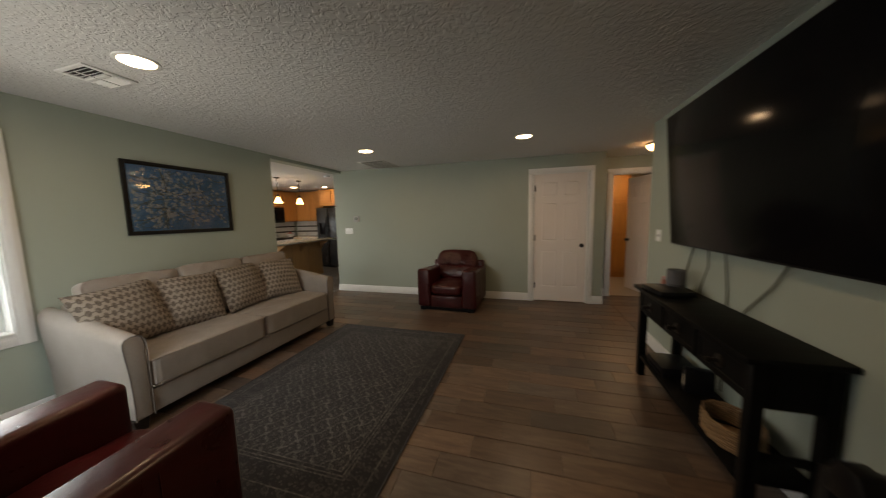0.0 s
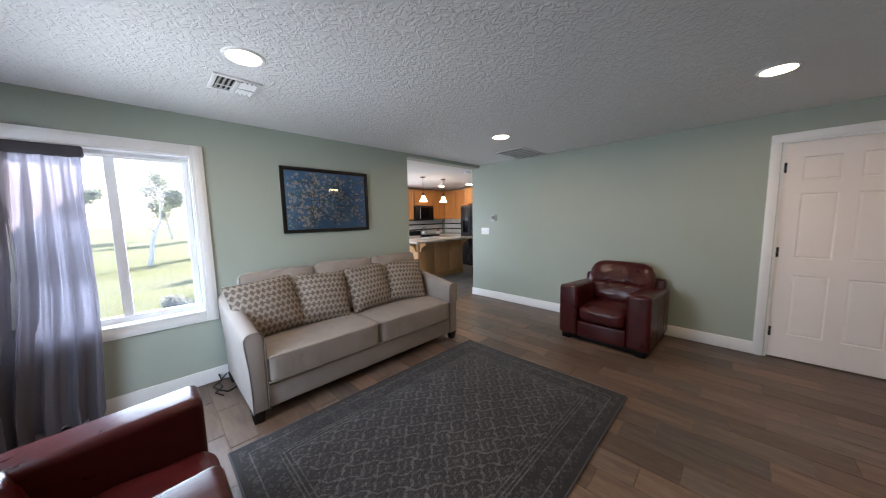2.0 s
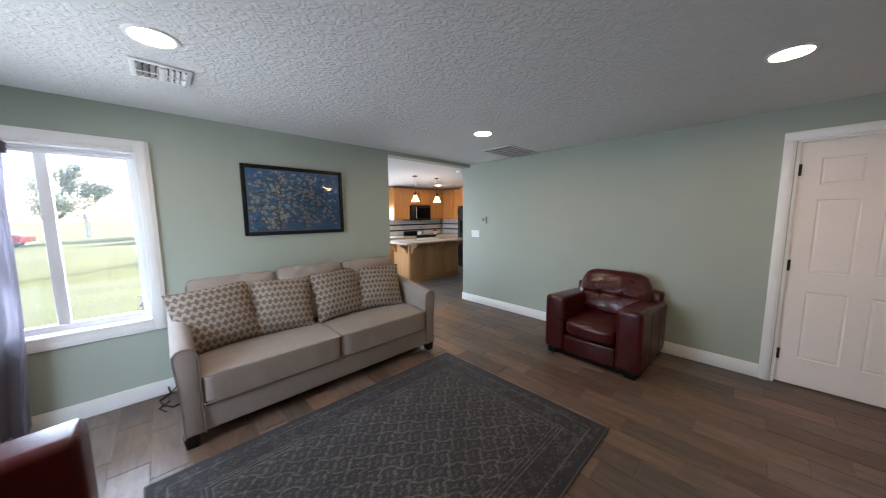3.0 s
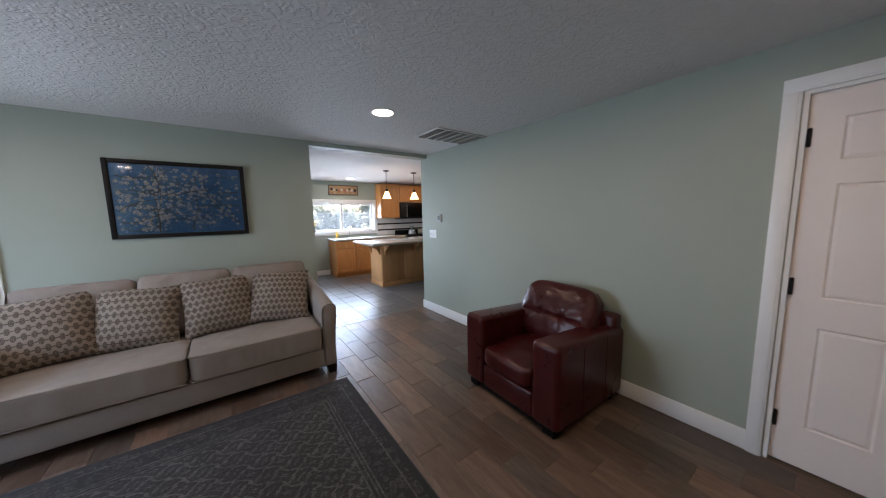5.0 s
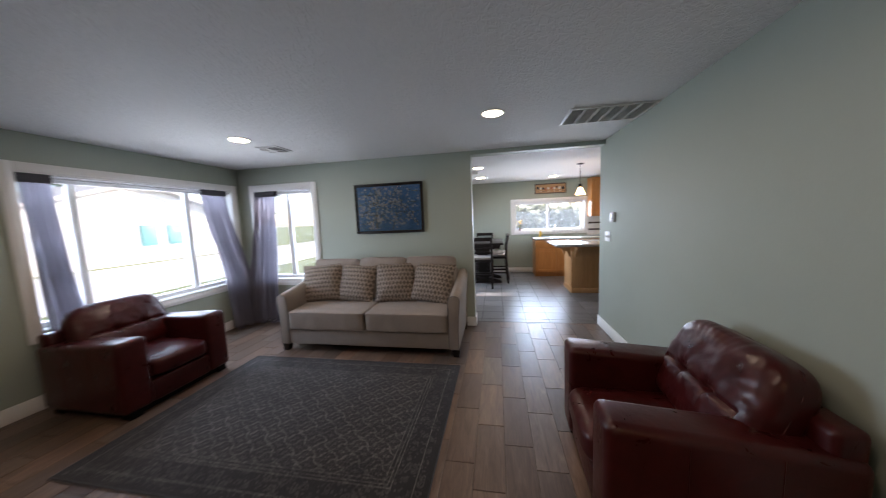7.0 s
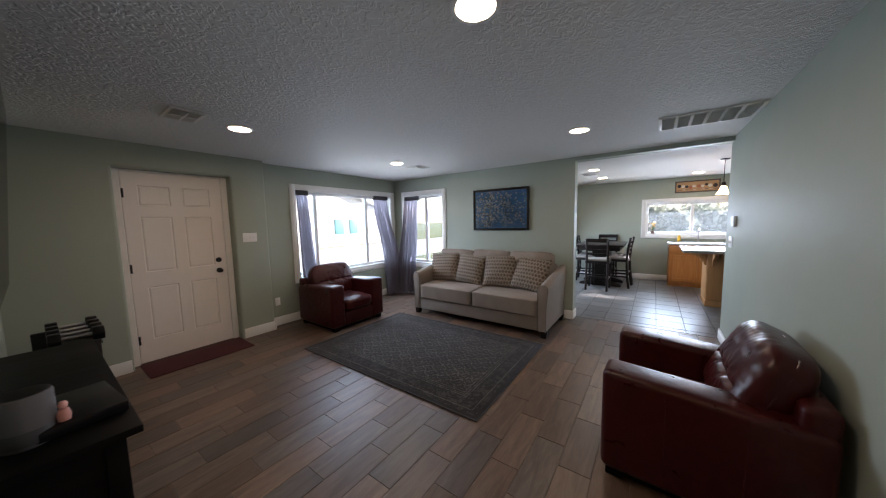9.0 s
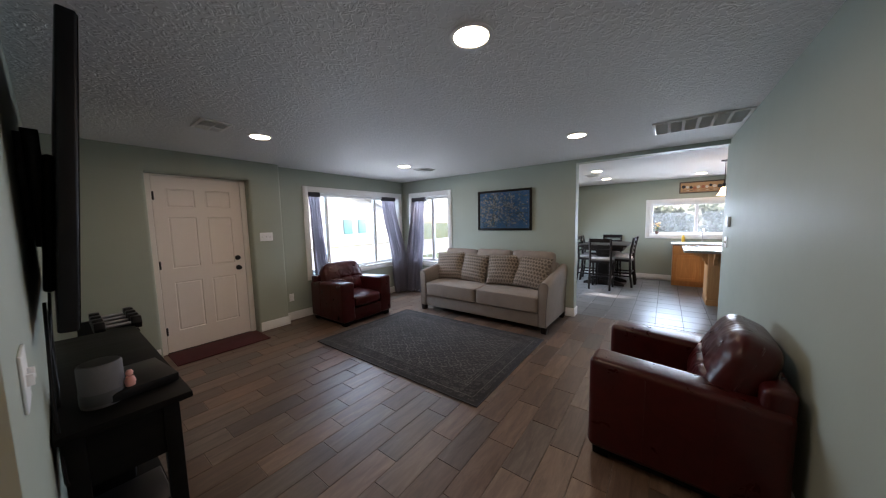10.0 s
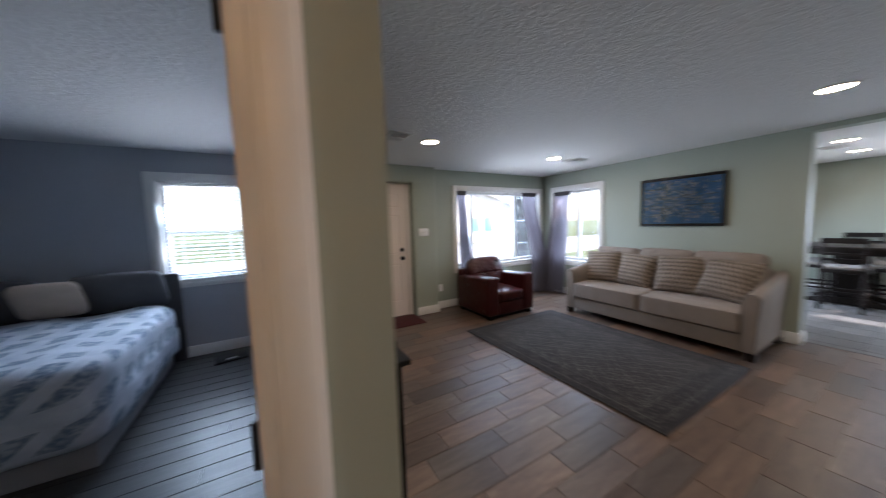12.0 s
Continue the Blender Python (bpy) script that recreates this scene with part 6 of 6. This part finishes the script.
def tree(x, y, h, spread, seed, leaves, leaf_size, label, leaf_m=None, bark_m=None, low=0.25, category="tree"):
    rr = random.Random(seed)
    ob = thing("tree" if category == "tree" else "bush", x, y, -0.36, 0, label, category, "garden trees" if category == "tree" else "garden bushes")
    wood_bm = bmesh.new()
    tips = []

    def limb(p, d, length, r, depth):
        pts = [p]
        n = 4
        for i in range(n):
            d = (d + Vector((rr.uniform(-0.25, 0.25), rr.uniform(-0.25, 0.25), rr.uniform(-0.05, 0.2)))).normalized()
            p = p + d * length / n
            pts.append(p)
            if depth < 3:
                tips.append(p)
        tube(pts, r, 5 if depth else 7, bm=wood_bm, r_end=r * 0.5)
        if depth:
            for _ in range(3 if depth > 1 else 4):
                a = rr.uniform(0, math.tau)
                out = Vector((math.cos(a) * spread, math.sin(a) * spread, rr.uniform(0.35, 0.9))).normalized()
                limb(pts[rr.randint(2, n)], (d * 0.4 + out).normalized(), length * rr.uniform(0.5, 0.75), r * 0.5, depth - 1)

    limb(Vector((0, 0, 0)), Vector((0, 0, 1)), h * (0.45 if category == "tree" else 0.25), h * 0.022, 3)
    part("trunk", wood_bm, bark_m or BARK, ob, "grey bark trunk and limbs")
    if leaves:
        verts, faces = [], []
        for _ in range(leaves):
            c = rr.choice(tips) + Vector((rr.gauss(0, 1), rr.gauss(0, 1), rr.gauss(0, 0.8))) * h * 0.045
            c.z = max(c.z, low * h * rr.uniform(0.5, 1))
            u = Vector((rr.gauss(0, 1), rr.gauss(0, 1), rr.gauss(0, 1))).normalized()
            w = u.orthogonal().normalized()
            s = leaf_size * rr.uniform(0.6, 1.4)
            b = len(verts)
            verts += [c - u * s, c + w * s * 0.5, c + u * s, c - w * s * 0.5]
            faces.append((b, b + 1, b + 2, b + 3))
        me = bpy.data.meshes.new("crown")
        me.from_pydata(verts, [], faces)
        me.materials.append(leaf_m or LEAF)
        o = new("crown", me)
        o.parent = ob
    return ob


tree(-17.5, 1.0, 4.4, 0.9, 1, 700, 0.03, "bare spreading garden tree, buds coloured pale for haze", BLOSSOM, TWIGM)
tree(-21.0, 3.4, 4.0, 0.9, 2, 700, 0.06, "thinly leaved grey garden tree", BLOSSOM, TWIGM)
tree(-14.0, -2.6, 2.6, 0.9, 3, 220, 0.05, "small blossoming garden tree", BLOSSOM, TWIGM)
# leaf colour lifted well above natural green, to paint in the glare haze
HAZELEAF = leafy("haze_lifted_leaf", (0.50, 0.53, 0.44), 0.6)
tree(-30.0, -3.4, 5.0, 0.5, 4, 1500, 0.12, "thin grey-green tree beyond the lawn", HAZELEAF, low=0.05)
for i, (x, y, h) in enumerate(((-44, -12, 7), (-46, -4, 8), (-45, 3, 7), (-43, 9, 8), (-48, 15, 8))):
    tree(x, y, h, 0.9, 60 + i, 4000, 0.2, "tree at the far side of the lawn, coloured pale for haze", HAZELEAF, TWIGM, low=0.1)
tree(-38.0, -9.0, 7.0, 0.8, 5, 5000, 0.2, "leafy tree beyond the lawn", HAZELEAF)
# this shrub's misty look is put into its leaf colour
tree(-13.5, 3.6, 2.8, 0.9, 6, 1300, 0.08, "rounded shrub on the lawn, coloured pale for haze", leafy("haze_pale_shrub_leaf", (0.60, 0.63, 0.55), 0.6), TWIGM, low=0.05, category="bush")
tree(-6.4, 1.35, 1.15, 1.0, 7, 1800, 0.035, "low grey-green bush under the window", low=0.05, category="bush", leaf_m=leafy("sage_leaf", (0.27, 0.29, 0.28)))
HEDGE = leafy("hedge_leaf", (0.34, 0.37, 0.29), 0.6)
for i, (x, y, h) in enumerate(((-12.0, 4.7, 3.0), (-12.6, 5.9, 3.4), (-12.2, 7.2, 3.0), (-13.2, 8.8, 3.6), (-13.0, 10.6, 3.6))):
    tree(x, y, h * 1.4, 0.9, 20 + i, 9000, 0.12, "dense pale green shrub behind the kitchen", HEDGE, TWIGM, low=0.04, category="bush")
for i, (x, y, h) in enumerate(((-14, -24, 9), (-20, -25, 11), (-7, -26, 10), (-27, -22, 10), (2, -25, 10))):
    tree(x, y, h * 1.35, 0.8, 40 + i, 6000, 0.22, "tall leafy tree behind the neighbouring house", FARLEAF)


PANEW = plain("bright_house_glass", (0.42, 0.45, 0.47), 0.2, 0.1)


def house(x, y, w, d, h, rise, rz, label):
    ob = thing("house", x, y, -0.34, rz, label, "house")
    part("wall", box(-w / 2, -d / 2, 0, w / 2, d / 2, h), SIDING, ob, smooth=False)
    part("roof", prism([(-w / 2 - 0.6, h - 0.1), (0, h + rise), (w / 2 + 0.6, h - 0.1), (w / 2 + 0.6, h + 0.08), (0, h + rise + 0.18), (-w / 2 - 0.6, h + 0.08)], d + 1.0, "y", m=pose(0, -d / 2 - 0.5, 0)), plain("pale_roof", (0.40, 0.38, 0.35), 0.85, 0.12, 3, 40), ob, smooth=False)
    part("gable_wall", prism([(-w / 2, h), (w / 2, h), (0, h + rise)], d - 0.02, "y", m=pose(0, -d / 2 + 0.01, 0)), SIDING, ob, smooth=False)
    TEAL = plain("teal_door_paint", (0.06, 0.20, 0.19), 0.5, 0.1)
    for dx in (-1.6, -0.2):
        part("shutter", box(dx - 0.42, d / 2, 0.95, dx + 0.42, d / 2 + 0.06, 2.15, 0.01), TEAL, ob, "teal painted shutter")
    for dx in (2.2, 4.2, -4.2):
        wd = part("window", box(dx - 0.7, d / 2, 0.9, dx + 0.7, d / 2 + 0.05, 2.1, 0.01), FASCIA, ob)
        part("pane", box(dx - 0.6, d / 2 + 0.05, 1.0, dx + 0.6, d / 2 + 0.055, 2.0), PANEW, wd, smooth=False)
    return ob


house(-13.0, -19.5, 11.0, 7.0, 2.6, 1.9, 0, "pale single-storey neighbouring house with teal shutters")
car = thing("parked_car", -33.0, -7.0, -0.34, 80, "red hatchback parked across the lawn", "car")
CARRED = plain("car_red", (0.35, 0.02, 0.02), 0.25, 0.05, coat=0.5)
part("body", prism([(-2.0, 0.3), (2.0, 0.3), (2.1, 0.75), (1.3, 0.95), (0.7, 1.42), (-1.3, 1.42), (-1.95, 0.95), (-2.1, 0.7)], 1.7, "y", 0.06, m=pose(0, -0.85, 0)), CARRED, car)
for xx in (-1.25, 1.25):
    for yy in (-0.85, 0.67):
        wl = part("wheel", lathe([(0, 0), (0.31, 0), (0.33, 0.04), (0.33, 0.16), (0.31, 0.2), (0, 0.2)], 20), BLACK, car, at=pose(xx, yy, 0.33, -90))
        part("rim", lathe([(0, 0.2), (0.2, 0.2), (0.19, 0.212), (0, 0.215)], 16), STEEL, wl)


# ---- floor pieces ----
def lay(parent, material, x0, x1, y0, y1, px, py, ax, ay, shift, gap, name, limit=300, thick=0.006, keep=None):
    """Rows of tiles along x: px by py pieces, a joint at x = ax in the row that starts at y = ay, each row shifted on."""
    full = {}
    count = 0
    r0 = math.floor((y0 - ay) / py)
    rest = bmesh.new()
    for r in range(r0, math.ceil((y1 - ay) / py)):
        ya, yb = max(y0, ay + r * py), min(y1, ay + (r + 1) * py)
        if yb - ya < 0.01:
            continue
        off = ax + (r * shift) % px
        c0 = math.floor((x0 - off) / px)
        for c in range(c0, math.ceil((x1 - off) / px) + 1):
            xa, xb = max(x0, off + c * px), min(x1, off + (c + 1) * px)
            if xb - xa < 0.01:
                continue
            w, d = round(xb - xa - gap, 4), round(yb - ya - gap, 4)
            if count < limit:
                if (w, d) not in full:
                    full[w, d] = mesh_of(name, box(-w / 2, -d / 2, -thick, w / 2, d / 2, 0, 0.0012, 1), material, False)
                o = new(name, full[w, d])
                o.parent = parent
                o.matrix_basis = pose((xa + xb) / 2, (ya + yb) / 2, random.uniform(-0.0003, 0.0003), random.uniform(-0.05, 0.05), random.uniform(-0.05, 0.05), 0)
                count += 1
            else:
                box(xa + gap / 2, ya + gap / 2, -thick, xb - gap / 2, yb - gap / 2, 0, bm=rest)
    if rest.verts:
        tagged(part(name + "_rest", rest, material, parent, smooth=False), kind="stuff")
    else:
        rest.free()


lay(floor, PLANK, WB, TX, SY + 0.002, NY - 0.002, 0.512, 0.178, 0.092, 3.580, 0.171, 0.004, "plank", 310)
lay(floor_hall, PLANK, 1.325, 3.598, NY, HB - 0.002, 0.512, 0.178, 0.092, 3.580 + 0.178 * 9, 0.171, 0.004, "plank", 60)
lay(floor_hall, PLANK, TX + 0.002, 3.598, TY + 0.002, NY - 0.001, 0.512, 0.178, 0.092, 3.580, 0.171, 0.004, "plank", 120)
lay(floor_kitchen, KTILE, KX + 0.002, WB - 0.004, KS + 0.002, KN - 0.002, 0.305, 0.306, -3.80, 4.292, 0.0, 0.006, "tile", 300)
BEDPLANK = wood("grey_bedroom_plank", (0.075, 0.074, 0.075), (0.032, 0.032, 0.034), 0.4, "x")
lay(floor_bedroom, BEDPLANK, TX + 0.13, 4.98, SY + 0.002, TY - 0.064, 1.2, 0.15, 2.1, 0.1, 0.43, 0.005, "plank", 120)
